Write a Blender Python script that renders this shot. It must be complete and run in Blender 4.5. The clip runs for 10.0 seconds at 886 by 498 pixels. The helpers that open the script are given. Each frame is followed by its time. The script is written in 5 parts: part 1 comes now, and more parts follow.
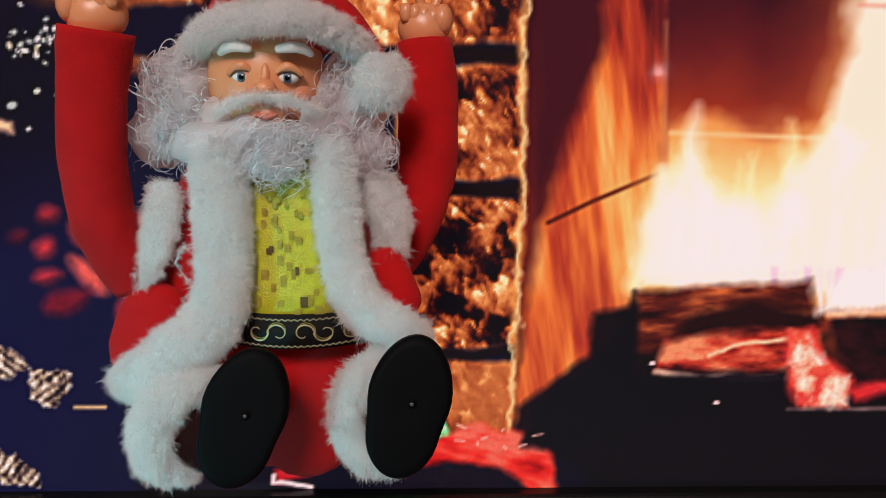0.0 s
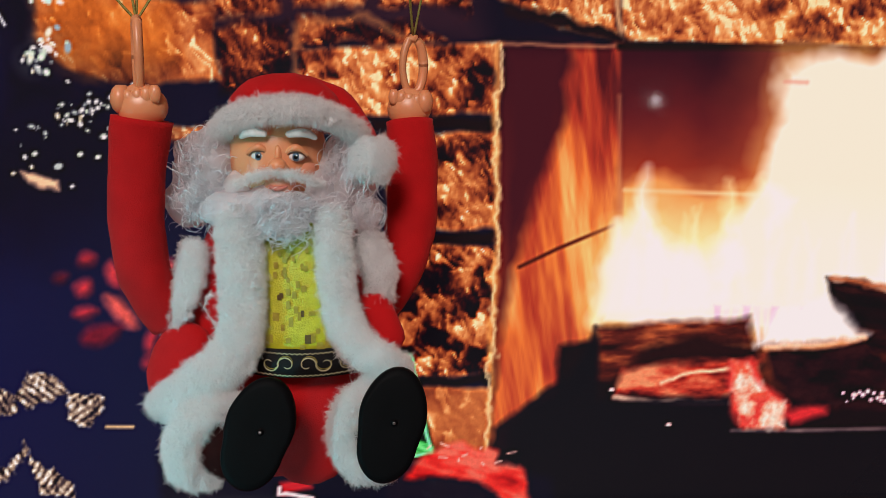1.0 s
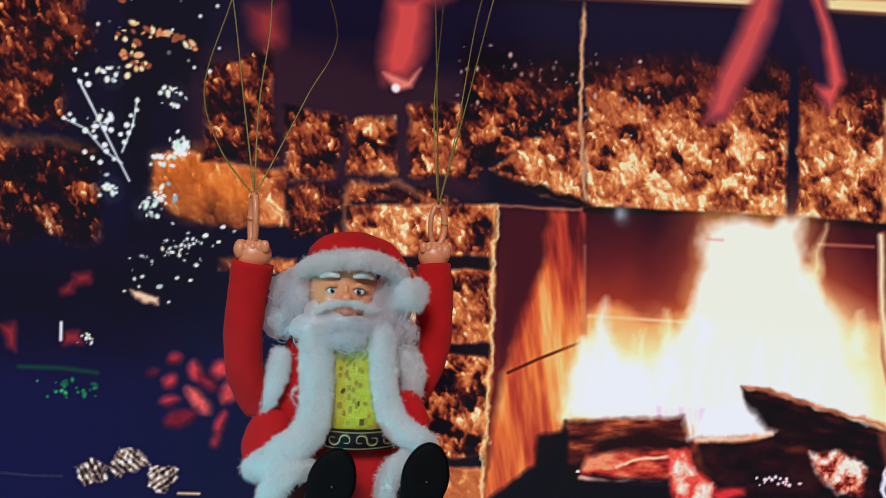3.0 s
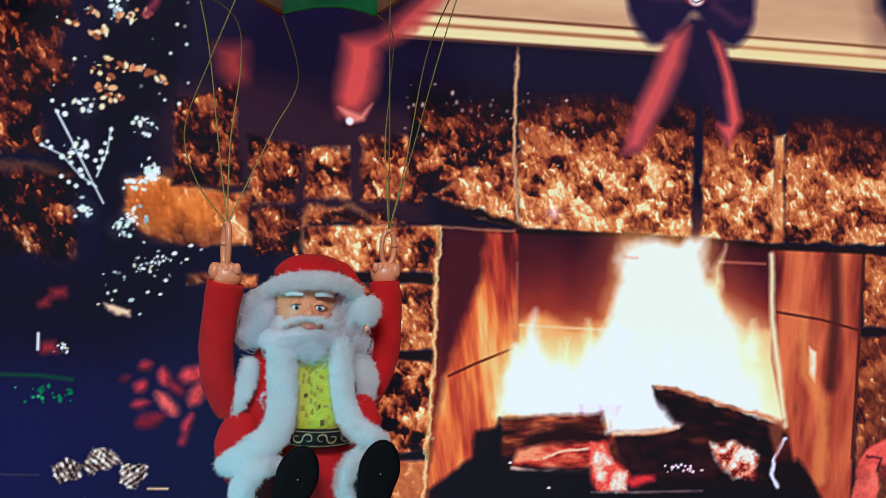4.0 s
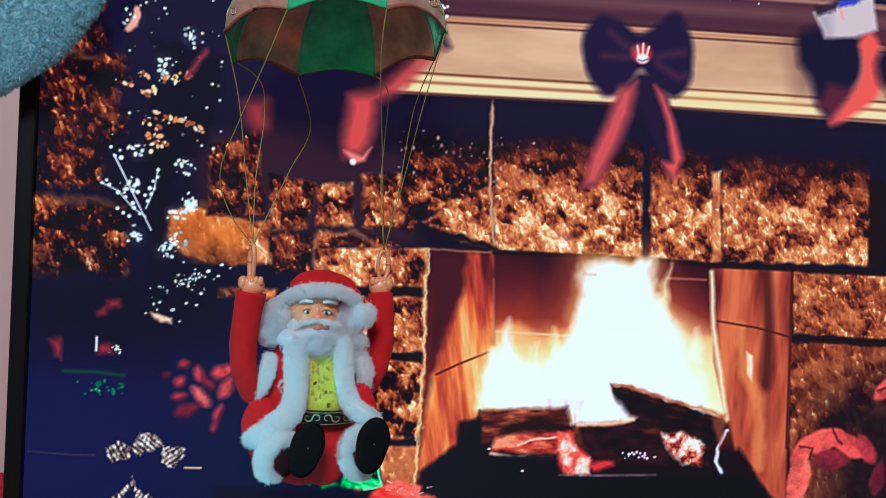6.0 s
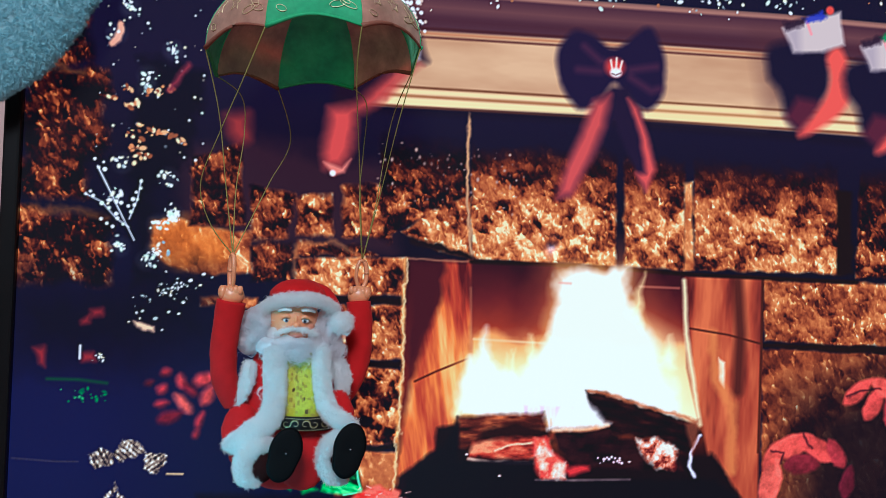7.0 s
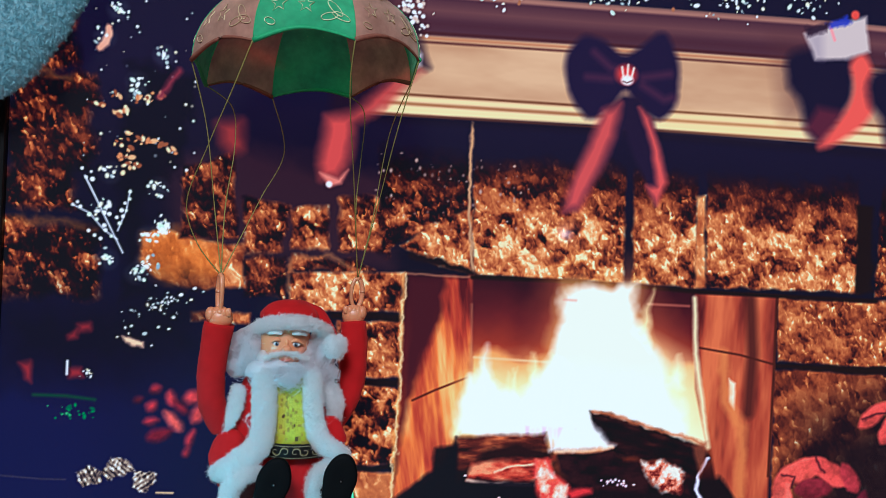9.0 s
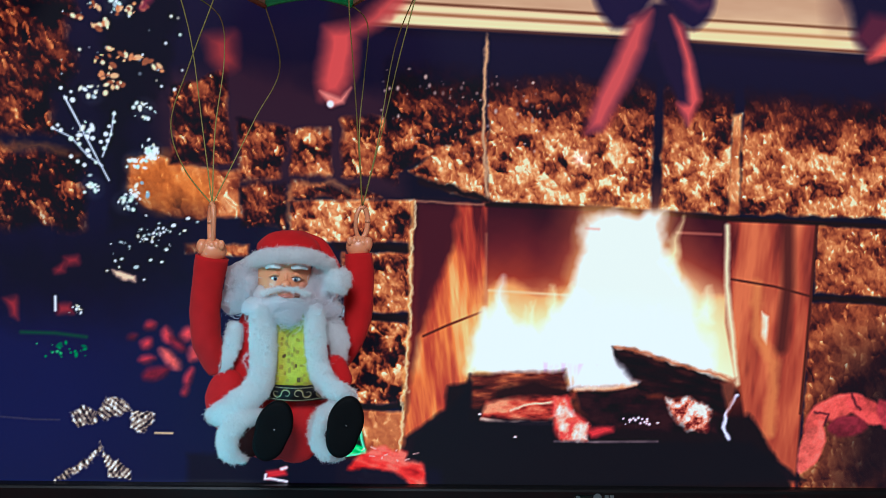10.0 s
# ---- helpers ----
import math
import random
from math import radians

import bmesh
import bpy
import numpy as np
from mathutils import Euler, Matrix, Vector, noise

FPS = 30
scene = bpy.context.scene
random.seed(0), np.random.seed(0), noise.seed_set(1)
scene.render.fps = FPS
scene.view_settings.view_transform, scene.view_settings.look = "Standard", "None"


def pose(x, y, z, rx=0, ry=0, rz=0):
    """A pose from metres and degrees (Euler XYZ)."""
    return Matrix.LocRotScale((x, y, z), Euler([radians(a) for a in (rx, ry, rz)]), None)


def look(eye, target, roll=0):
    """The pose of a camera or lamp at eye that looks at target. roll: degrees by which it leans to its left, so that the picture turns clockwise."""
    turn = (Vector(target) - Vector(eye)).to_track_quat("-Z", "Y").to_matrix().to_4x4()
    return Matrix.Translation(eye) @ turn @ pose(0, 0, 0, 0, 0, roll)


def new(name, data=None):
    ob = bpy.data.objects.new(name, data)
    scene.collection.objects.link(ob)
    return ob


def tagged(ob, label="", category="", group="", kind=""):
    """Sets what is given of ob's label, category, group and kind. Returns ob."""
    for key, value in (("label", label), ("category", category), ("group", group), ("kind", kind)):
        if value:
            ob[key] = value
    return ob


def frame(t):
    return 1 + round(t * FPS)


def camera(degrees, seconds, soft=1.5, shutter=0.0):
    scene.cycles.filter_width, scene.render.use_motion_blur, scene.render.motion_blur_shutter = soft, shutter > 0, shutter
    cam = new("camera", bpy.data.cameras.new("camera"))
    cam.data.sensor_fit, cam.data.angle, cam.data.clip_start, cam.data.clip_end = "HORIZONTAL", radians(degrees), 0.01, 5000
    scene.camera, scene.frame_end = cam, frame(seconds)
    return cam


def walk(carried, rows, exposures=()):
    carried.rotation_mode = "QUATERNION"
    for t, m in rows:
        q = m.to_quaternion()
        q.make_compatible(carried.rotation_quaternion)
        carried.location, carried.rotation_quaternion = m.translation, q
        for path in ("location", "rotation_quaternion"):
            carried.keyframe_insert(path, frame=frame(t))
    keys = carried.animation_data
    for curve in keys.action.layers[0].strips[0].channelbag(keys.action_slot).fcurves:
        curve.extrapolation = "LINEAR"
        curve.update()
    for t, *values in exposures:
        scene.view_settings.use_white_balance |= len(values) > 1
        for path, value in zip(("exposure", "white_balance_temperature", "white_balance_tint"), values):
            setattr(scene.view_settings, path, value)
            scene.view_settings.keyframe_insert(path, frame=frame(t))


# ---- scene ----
cam = camera(56.66, 10.0, soft=0.8)
ROWS = [
    (0.0, -0.0425, -0.2937, 1.0609, -2.24, -11.70, -0.73),
    (0.5, -0.0360, -0.3198, 1.0696, -2.08, -11.08, -0.76),
    (1.0, -0.0373, -0.3376, 1.0775, -2.07, -10.08, -0.84),
    (1.5, -0.0346, -0.3599, 1.0857, -1.92, -10.19, -1.12),
    (2.0, -0.0061, -0.4084, 1.0866, -0.74, -9.70, -2.17),
    (2.5, -0.0110, -0.4373, 1.0893, -0.47, -8.16, -2.96),
    (3.0, -0.0632, -0.4421, 1.0998, -4.05, -3.03, -2.68),
    (3.2, -0.0777, -0.4472, 1.1040, -7.35, -1.75, -2.55),
    (4.3, -0.0724, -0.5101, 1.1176, -8.57, -3.62, -3.21),
    (4.5, -0.0657, -0.5193, 1.1127, -7.86, -3.18, -2.91),
    (5.0, -0.0709, -0.5411, 1.1098, -7.63, -3.04, -2.93),
    (5.5, -0.0705, -0.5701, 1.1100, -7.36, -1.37, -2.94),
    (6.8, -0.0634, -0.6073, 1.1180, -7.61, -0.75, -3.04),
    (7.0, -0.0611, -0.6073, 1.1147, -7.97, -0.49, -2.88),
    (7.5, -0.0569, -0.6052, 1.1261, -7.85, -0.89, -2.77),
    (8.0, -0.0507, -0.5991, 1.1442, -8.07, -1.28, -2.84),
    (8.5, -0.0435, -0.5925, 1.1437, -7.34, -1.14, -2.93),
    (9.0, -0.0498, -0.5843, 1.1429, -7.00, -2.22, -3.55),
    (9.5, -0.0452, -0.5719, 1.1464, -6.49, -4.01, -3.60),
    (10.0, -0.0437, -0.5413, 1.1409, -6.10, -7.43, -3.17),
]
walk(cam, [(t, pose(x, y, z, 90 + pitch, roll, yaw)) for t, x, y, z, yaw, pitch, roll in ROWS],
     exposures=[(0.0, -0.04, 7200, 26), (2.5, -0.05, 6300, 16), (4.5, 0.14, 5350, 8), (7.5, 0.19, 5250, 8), (10.0, 0.13, 5250, 8)])

# ---- light: an added room lamp, one bulb across the room, an unseen blue lamp, the television itself ----
world = bpy.data.worlds.new("world")
scene.world = world
world.use_nodes = True
world.node_tree.nodes["Background"].inputs[0].default_value = (0.55, 0.6, 0.7, 1)
world.node_tree.nodes["Background"].inputs[1].default_value = 0.05


def lamp(name, kind, place, target, power, colour, size=0.1):
    data = bpy.data.lights.new(name, kind)
    data.energy, data.color = power, colour
    if kind == "AREA":
        data.shape, data.size = "DISK", size
    else:
        data.shadow_soft_size = size
    ob = new(name, data)
    ob.matrix_world = look(place, target)
    return ob


# soft unseen lamp added for the doll's front, placed where the screen doesn't mirror it
lamp("added_room_light", "AREA", (-0.3, -1.6, 2.1), (-0.1, 0, 1.05), 25, (1.0, 0.99, 0.94), 0.55)
lamp("bulb_light", "POINT", (0.93, -2.96, 1.10), (0, 0, 1), 3, (0.95, 0.97, 1.0), 0.008)
# unseen blue source assumed low on the left, narrowed to tint only the doll
blue = lamp("blue_led_light", "SPOT", (-0.46, -0.46, 0.86), (-0.125, -0.09, 0.965), 8.5, (0.05, 0.85, 0.95), 0.02)
blue.data.spot_size, blue.data.spot_blend = radians(26), 0.9


# ---- materials ----
def material(name, colour, rough=0.6, metal=0.0, spec=0.5, scale=60.0, vary=0.25, bump=0.0, bump_scale=300.0,
             sheen=0.0, alpha=1.0, transmit=0.0, subsurface=0.0):
    m = bpy.data.materials.new(name)
    m.use_nodes = True
    nt, b = m.node_tree, m.node_tree.nodes["Principled BSDF"]
    co = nt.nodes.new("ShaderNodeTexCoord")
    no = nt.nodes.new("ShaderNodeTexNoise")
    no.inputs["Scale"].default_value, no.inputs["Detail"].default_value = scale, 6
    mix = nt.nodes.new("ShaderNodeMix")
    mix.data_type = "RGBA"
    mix.inputs[6].default_value = (*[c * (1 - vary) for c in colour], 1)
    mix.inputs[7].default_value = (*[min(1, c * (1 + vary)) for c in colour], 1)
    nt.links.new(co.outputs["Object"], no.inputs["Vector"])
    nt.links.new(no.outputs["Fac"], mix.inputs[0])
    nt.links.new(mix.outputs[2], b.inputs["Base Color"])
    b.inputs["Roughness"].default_value, b.inputs["Metallic"].default_value = rough, metal
    b.inputs["Specular IOR Level"].default_value = spec
    b.inputs["Sheen Weight"].default_value = sheen
    b.inputs["Alpha"].default_value = alpha
    b.inputs["Transmission Weight"].default_value = transmit
    if subsurface:
        b.inputs["Subsurface Weight"].default_value = subsurface
        b.inputs["Subsurface Radius"].default_value = (0.004, 0.002, 0.001)
        b.inputs["Subsurface Scale"].default_value = 0.5
    if bump:
        n2 = nt.nodes.new("ShaderNodeTexNoise")
        n2.inputs["Scale"].default_value, n2.inputs["Detail"].default_value = bump_scale, 4
        bp = nt.nodes.new("ShaderNodeBump")
        bp.inputs["Strength"].default_value, bp.inputs["Distance"].default_value = bump, 0.001
        nt.links.new(co.outputs["Object"], n2.inputs["Vector"])
        nt.links.new(n2.outputs["Fac"], bp.inputs["Height"])
        nt.links.new(bp.outputs["Normal"], b.inputs["Normal"])
    return m


M_WALL = material("painted_plaster", (0.62, 0.42, 0.38), 0.85, scale=9, vary=0.06, bump=0.2, bump_scale=120)
M_CEIL = material("ceiling_paint", (0.78, 0.77, 0.74), 0.9, scale=6, vary=0.04, bump=0.1)
M_FLOOR = material("floor_tile", (0.35, 0.3, 0.26), 0.4, scale=5, vary=0.2)
M_BEZEL = material("black_plastic", (0.006, 0.006, 0.0065), 0.34, spec=0.25, scale=40, vary=0.2, bump=0.05, bump_scale=900)
M_LOGO = material("grey_print", (0.10, 0.13, 0.13), 0.35, vary=0.1)
M_CLOTH = material("red_cloth", (0.82, 0.055, 0.075), 0.9, spec=0.1, scale=25, vary=0.15, bump=0.4, bump_scale=700)
M_WOOD = material("dark_wood", (0.12, 0.06, 0.03), 0.5, scale=14, vary=0.35)
M_BULB = bpy.data.materials.new("lit_bulb")
M_BULB.use_nodes = True
M_BULB.node_tree.nodes["Principled BSDF"].inputs["Emission Color"].default_value = (0.9, 0.95, 1, 1)
M_BULB.node_tree.nodes["Principled BSDF"].inputs["Emission Strength"].default_value = 120

# the lit screen: the picture's own colours give off light behind a smooth panel
M_SCREEN = bpy.data.materials.new("lit_screen_panel")
M_SCREEN.use_nodes = True
_nt, _b = M_SCREEN.node_tree, M_SCREEN.node_tree.nodes["Principled BSDF"]
_at = _nt.nodes.new("ShaderNodeAttribute")
_at.attribute_name = "picture"
# the picture's alpha tells where it has fine crisp grain
_co, _no, _mr, _mu, _ad, _sc = (_nt.nodes.new(n) for n in ("ShaderNodeTexCoord", "ShaderNodeTexNoise", "ShaderNodeMapRange", "ShaderNodeMath", "ShaderNodeMath", "ShaderNodeVectorMath"))
_no.inputs["Scale"].default_value, _no.inputs["Detail"].default_value, _no.inputs["Roughness"].default_value = 430, 2, 0.6
_mr.inputs[1].default_value, _mr.inputs[2].default_value, _mr.inputs[3].default_value, _mr.inputs[4].default_value = 0.36, 0.64, -0.75, 0.75
_mu.operation, _ad.operation, _sc.operation = "MULTIPLY", "ADD", "SCALE"
_ad.inputs[1].default_value = 1.0
_nt.links.new(_co.outputs["Object"], _no.inputs["Vector"])
_nt.links.new(_no.outputs["Fac"], _mr.inputs[0])
_nt.links.new(_mr.outputs[0], _mu.inputs[0])
_nt.links.new(_at.outputs["Alpha"], _mu.inputs[1])
_nt.links.new(_mu.outputs[0], _ad.inputs[0])
_nt.links.new(_at.outputs["Color"], _sc.inputs[0])
_nt.links.new(_ad.outputs[0], _sc.inputs["Scale"])
_nt.links.new(_sc.outputs[0], _b.inputs["Emission Color"])
_b.inputs["Emission Strength"].default_value = 1.0
_b.inputs["Base Color"].default_value = (0.006, 0.006, 0.007, 1)
_b.inputs["Roughness"].default_value = 0.055
_b.inputs["Specular IOR Level"].default_value = 0.2


# ---- mesh helpers ----
def link(name, bm, mat, parent=None, label="", smooth=False):
    me = bpy.data.meshes.new(name)
    bm.to_mesh(me)
    bm.free()
    for m in (mat if isinstance(mat, (list, tuple)) else [mat]):
        me.materials.append(m)
    if smooth:
        me.polygons.foreach_set("use_smooth", [True] * len(me.polygons))
    ob = new(name, me)
    if parent is not None:
        ob.parent = parent
    if label:
        ob["label"] = label
    return ob


def part(name, bm, mat, parent, label="", smooth=False):
    return link(name, bm, mat, parent, label, smooth)


def box(bm, x0, x1, y0, y1, z0, z1, bevel=0.0):
    r = bmesh.ops.create_cube(bm, size=1)
    vs = r["verts"]
    for v in vs:
        v.co = Vector(((x0 + x1) / 2 + v.co.x * (x1 - x0), (y0 + y1) / 2 + v.co.y * (y1 - y0), (z0 + z1) / 2 + v.co.z * (z1 - z0)))
    if bevel:
        es = list({e for v in vs for e in v.link_edges})
        bmesh.ops.bevel(bm, geom=es, offset=bevel, segments=2, affect="EDGES", profile=0.5)
    return bm


def boxed(*a, **k):
    return box(bmesh.new(), *a, **k)


# ---- room ----
def slab(name, mat, *a, label="", category=""):
    return tagged(link(name, boxed(*a), mat), label, category, kind="structure")


slab("floor", M_FLOOR, -2.2, 2.6, -3.6, 0.46, -0.1, 0.0, label="plain brownish tiled room floor", category="floor")
slab("ceiling", M_CEIL, -2.2, 2.6, -3.6, 0.46, 2.6, 2.7, label="plain white painted room ceiling", category="ceiling")
slab("wall_north", M_WALL, -2.2, 2.6, 0.36, 0.46, 0.0, 2.6, label="pinkish peach painted wall behind the television", category="wall")
slab("wall_south", M_WALL, -2.2, 2.6, -3.6, -3.5, 0.0, 2.6, label="pinkish peach painted room wall", category="wall")
slab("wall_west", M_WALL, -2.3, -2.2, -3.6, 0.46, 0.0, 2.6, label="pinkish peach painted room wall", category="wall")
slab("wall_east", M_WALL, 2.6, 2.7, -3.6, 0.46, 0.0, 2.6, label="pinkish peach painted room wall", category="wall")

# ---- table with a red cloth ----
TABLE_Z = 0.835
table = tagged(new("television_table"), "low dark wooden table under the television", "table")
part("tabletop", boxed(-0.5, 0.85, -0.12, 0.32, TABLE_Z - 0.035, TABLE_Z - 0.004, bevel=0.004), M_WOOD, table)
for lx in (-0.46, 0.79):
    for ly in (-0.1, 0.26):
        part("leg", boxed(lx, lx + 0.04, ly, ly + 0.04, 0.0, TABLE_Z - 0.035, bevel=0.003), M_WOOD, table)


def table_cloth():
    bm = bmesh.new()
    nx, ny = 120, 60
    rows = []
    for j in range(ny + 1):
        row = []
        for i in range(nx + 1):
            x, y = -0.53 + 1.41 * i / nx, -0.15 + 0.5 * j / ny
            z = TABLE_Z + 0.0008 * noise.noise(Vector((x * 9, y * 9, 0))) + 0.0006
            drop = max(-0.505 - x, x - 0.855, -0.125 - y, y - 0.325, 0)
            if drop > 0:
                z -= drop * 7 + 0.006 * noise.noise(Vector((x * 20, y * 20, 3)))
            row.append(bm.verts.new((x, y, z)))
        rows.append(row)
    for j in range(ny):
        for i in range(nx):
            bm.faces.new((rows[j][i], rows[j][i + 1], rows[j + 1][i + 1], rows[j + 1][i]))
    r = bmesh.ops.solidify(bm, geom=bm.faces[:], thickness=0.0012)
    return bm


tagged(link("tablecloth", table_cloth(), M_CLOTH, smooth=True), "plain red cloth spread over the television table", "tablecloth")

# ---- television ----
LEFT, BOTTOM, WIDE, HIGH = -0.274, 0.905, 0.870, 0.490
tv = tagged(new("television"), "black flat television showing a burning fireplace, standing on two legs", "television")
tv_frame = part("frame", boxed(LEFT - 0.0115, LEFT, -0.006, 0.012, BOTTOM - 0.0115, BOTTOM + HIGH + 0.011, bevel=0.002), M_BEZEL, tv)
part("frame", boxed(LEFT + WIDE, LEFT + WIDE + 0.0115, -0.006, 0.012, BOTTOM - 0.0115, BOTTOM + HIGH + 0.011, bevel=0.002), M_BEZEL, tv)
part("frame", boxed(LEFT, LEFT + WIDE, -0.006, 0.012, BOTTOM + HIGH, BOTTOM + HIGH + 0.011, bevel=0.002), M_BEZEL, tv)
bottom_frame = part("frame", boxed(LEFT, LEFT + WIDE, -0.007, 0.012, BOTTOM - 0.0132, BOTTOM, bevel=0.002), M_BEZEL, tv)
part("back_cover", boxed(LEFT - 0.005, LEFT + WIDE + 0.005, 0.0125, 0.05, BOTTOM - 0.005, BOTTOM + HIGH + 0.005, bevel=0.006), M_BEZEL, tv)


def tv_leg(x, lean):
    bm = bmesh.new()
    for y0, y1 in ((-0.09, 0.03), (0.03, 0.15)):
        inner = y1 if y0 < 0 else y0
        outer = y0 if y0 < 0 else y1
        ring = []
        for (yy, zz, half) in ((inner, BOTTOM - 0.008, 0.0065), (outer, TABLE_Z + 0.003, 0.0055)):
            dx = lean * (BOTTOM - zz)
            ring.append([bm.verts.new((x + dx + sx * half, yy, zz + sz * 0.006)) for sx, sz in ((-1, -0.2), (1, -0.2), (1, 1), (-1, 1))])
        for k in range(4):
            bm.faces.new((ring[0][k], ring[0][(k + 1) % 4], ring[1][(k + 1) % 4], ring[1][k]))
        bm.faces.new(ring[0][::-1])
        bm.faces.new(ring[1])
    bmesh.ops.recalc_face_normals(bm, faces=bm.faces[:])
    return bm


part("leg", tv_leg(-0.205, -0.35), M_BEZEL, tv)
part("leg", tv_leg(0.53, 0.35), M_BEZEL, tv)

# maker's mark as plain shapes, and a standby light
bm = bmesh.new()
bmesh.ops.create_cone(bm, cap_ends=True, segments=24, radius1=0.0030, radius2=0.0030, depth=0.0006,
                      matrix=pose(0.1362, -0.0073, BOTTOM - 0.0058, 90))
part("round_badge", bm, M_LOGO, tv, "grey round badge")
for dx in (0.0066, 0.0104):
    x = 0.1362 + dx
    part("badge_bar", boxed(x - 0.0014, x + 0.0014, -0.0076, -0.0069, BOTTOM - 0.0080, BOTTOM - 0.0040), M_LOGO, tv, "small grey bar")

sensor = part("sensor_window", boxed(0.1195, 0.1325, -0.0078, -0.0066, BOTTOM - 0.0088, BOTTOM - 0.0042, bevel=0.0008), material("glossy_smoked_plastic", (0.003, 0.008, 0.007), 0.06, spec=0.9), tv, "glossy smoked sensor window")
part("lens", boxed(0.1205, 0.1235, -0.0084, -0.0078, BOTTOM - 0.0060, BOTTOM - 0.0045, bevel=0.0003), M_LOGO, sensor, "small grey lens")
part("standby_light", boxed(0.1795, 0.1803, -0.0076, -0.0069, BOTTOM - 0.0070, BOTTOM - 0.0060), M_LOGO, tv, "tiny green-grey standby light")

# ---- the picture on the screen, painted on a grid in millimetres from its lower left corner ----
NX, NY = 1200, 676
U, V = np.meshgrid(np.linspace(0, 870, NX + 1), np.linspace(0, 490, NY + 1))
IMG = np.zeros((NY + 1, NX + 1, 3))
LAB = np.zeros((NY + 1, NX + 1), int)
KINDS = ["dark_backdrop"]
TABLES = {}


def vn(u, v, seed):
    if seed not in TABLES:
        TABLES[seed] = np.random.RandomState(seed).rand(64, 64)
    t = TABLES[seed]
    iu, iv = np.floor(u).astype(int), np.floor(v).astype(int)
    fu, fv = u - iu, v - iv
    fu, fv = fu * fu * (3 - 2 * fu), fv * fv * (3 - 2 * fv)
    a, b, c, d = iu % 64, (iu + 1) % 64, iv % 64, (iv + 1) % 64
    return (t[c, a] * (1 - fu) + t[c, b] * fu) * (1 - fv) + (t[d, a] * (1 - fu) + t[d, b] * fu) * fv


def fbm(u, v, seed, octaves=4, gain=0.5):
    s, w, tot = 0, 1, 0
    for k in range(octaves):
        s = s + w * vn(u * 2 ** k + 7.3 * k, v * 2 ** k + 3.1 * k, seed + k)
        tot += w
        w *= gain
    return s / tot


def ramp(x, stops):
    xs = [s[0] for s in stops]
    return np.stack([np.interp(x, xs, [s[1][c] / 255 for s in stops]) for c in range(3)], -1)


def window(pts, pad):
    us, vs = [p[0] for p in pts], [p[1] for p in pts]
    i0, i1 = int(max(0, (min(us) - pad) / 870 * NX)), int(min(NX, (max(us) + pad) / 870 * NX + 1)) + 1
    j0, j1 = int(max(0, (min(vs) - pad) / 490 * NY)), int(min(NY, (max(vs) + pad) / 490 * NY + 1)) + 1
    return (slice(j0, max(j1, j0 + 1)), slice(i0, max(i1, i0 + 1)))


def rounded(pts, closed=True, steps=5):
    out, n = [], len(pts)
    for i in range(n if closed else n - 1):
        p = [pts[(i + k) % n] if closed else pts[min(max(i + k, 0), n - 1)] for k in (-1, 0, 1, 2)]
        for s in range(steps):
            t = s / steps
            out.append(tuple(0.5 * (2 * p[1][c] + (p[2][c] - p[0][c]) * t + (2 * p[0][c] - 5 * p[1][c] + 4 * p[2][c] - p[3][c]) * t * t
                                    + (3 * p[1][c] - p[0][c] - 3 * p[2][c] + p[3][c]) * t ** 3) for c in (0, 1)))
    return out if closed else out + [tuple(pts[-1])]


def seg_dist(u, v, a, b):
    dx, dy = b[0] - a[0], b[1] - a[1]
    t = np.clip(((u - a[0]) * dx + (v - a[1]) * dy) / (dx * dx + dy * dy + 1e-9), 0, 1)
    return np.hypot(u - a[0] - t * dx, v - a[1] - t * dy)


def area(pts, soft=1.5, wob=0.0, ws=10.0, seed=1, curved=False, pad=None):
    """Window and soft mask of a closed outline, with an uneven edge."""
    if curved:
        pts = rounded(pts)
    sl = window(pts, (pad or soft) * 2 + wob * 1.5 + 1)
    u, v = U[sl], V[sl]
    if wob:
        u, v = u + wob * 2 * (fbm(u / ws, v / ws, seed * 11 + 5, 3) - 0.5), v + wob * 2 * (fbm(u / ws + 31, v / ws + 17, seed * 11 + 6, 3) - 0.5)
    d = np.full(u.shape, 1e9)
    inside = np.zeros(u.shape, bool)
    for a, b in zip(pts, pts[1:] + pts[:1]):
        d = np.minimum(d, seg_dist(u, v, a, b))
        if a[1] != b[1]:
            inside ^= ((a[1] > v) != (b[1] > v)) & (u < (b[0] - a[0]) * (v - a[1]) / (b[1] - a[1]) + a[0])
    s = np.where(inside, d, -d)
    return sl, np.clip(0.5 + s / (2 * soft), 0, 1)


def line(pts, width, soft=0.8, wob=0.0, ws=8.0, seed=1, taper=1.0):
    sl = window(pts, width + soft * 2 + wob * 1.5)
    u, v = U[sl], V[sl]
    if wob:
        u, v = u + wob * 2 * (fbm(u / ws, v / ws, seed * 13 + 5, 3) - 0.5), v + wob * 2 * (fbm(u / ws + 31, v / ws + 17, seed * 13 + 6, 3) - 0.5)
    m = np.zeros(u.shape)
    n = len(pts) - 1
    for i, (a, b) in enumerate(zip(pts, pts[1:])):
        w = width / 2 * (1 + (taper - 1) * (i + 0.5) / n)
        m = np.maximum(m, np.clip((w - seg_dist(u, v, a, b)) / (2 * soft) + 0.5, 0, 1))
    return sl, m


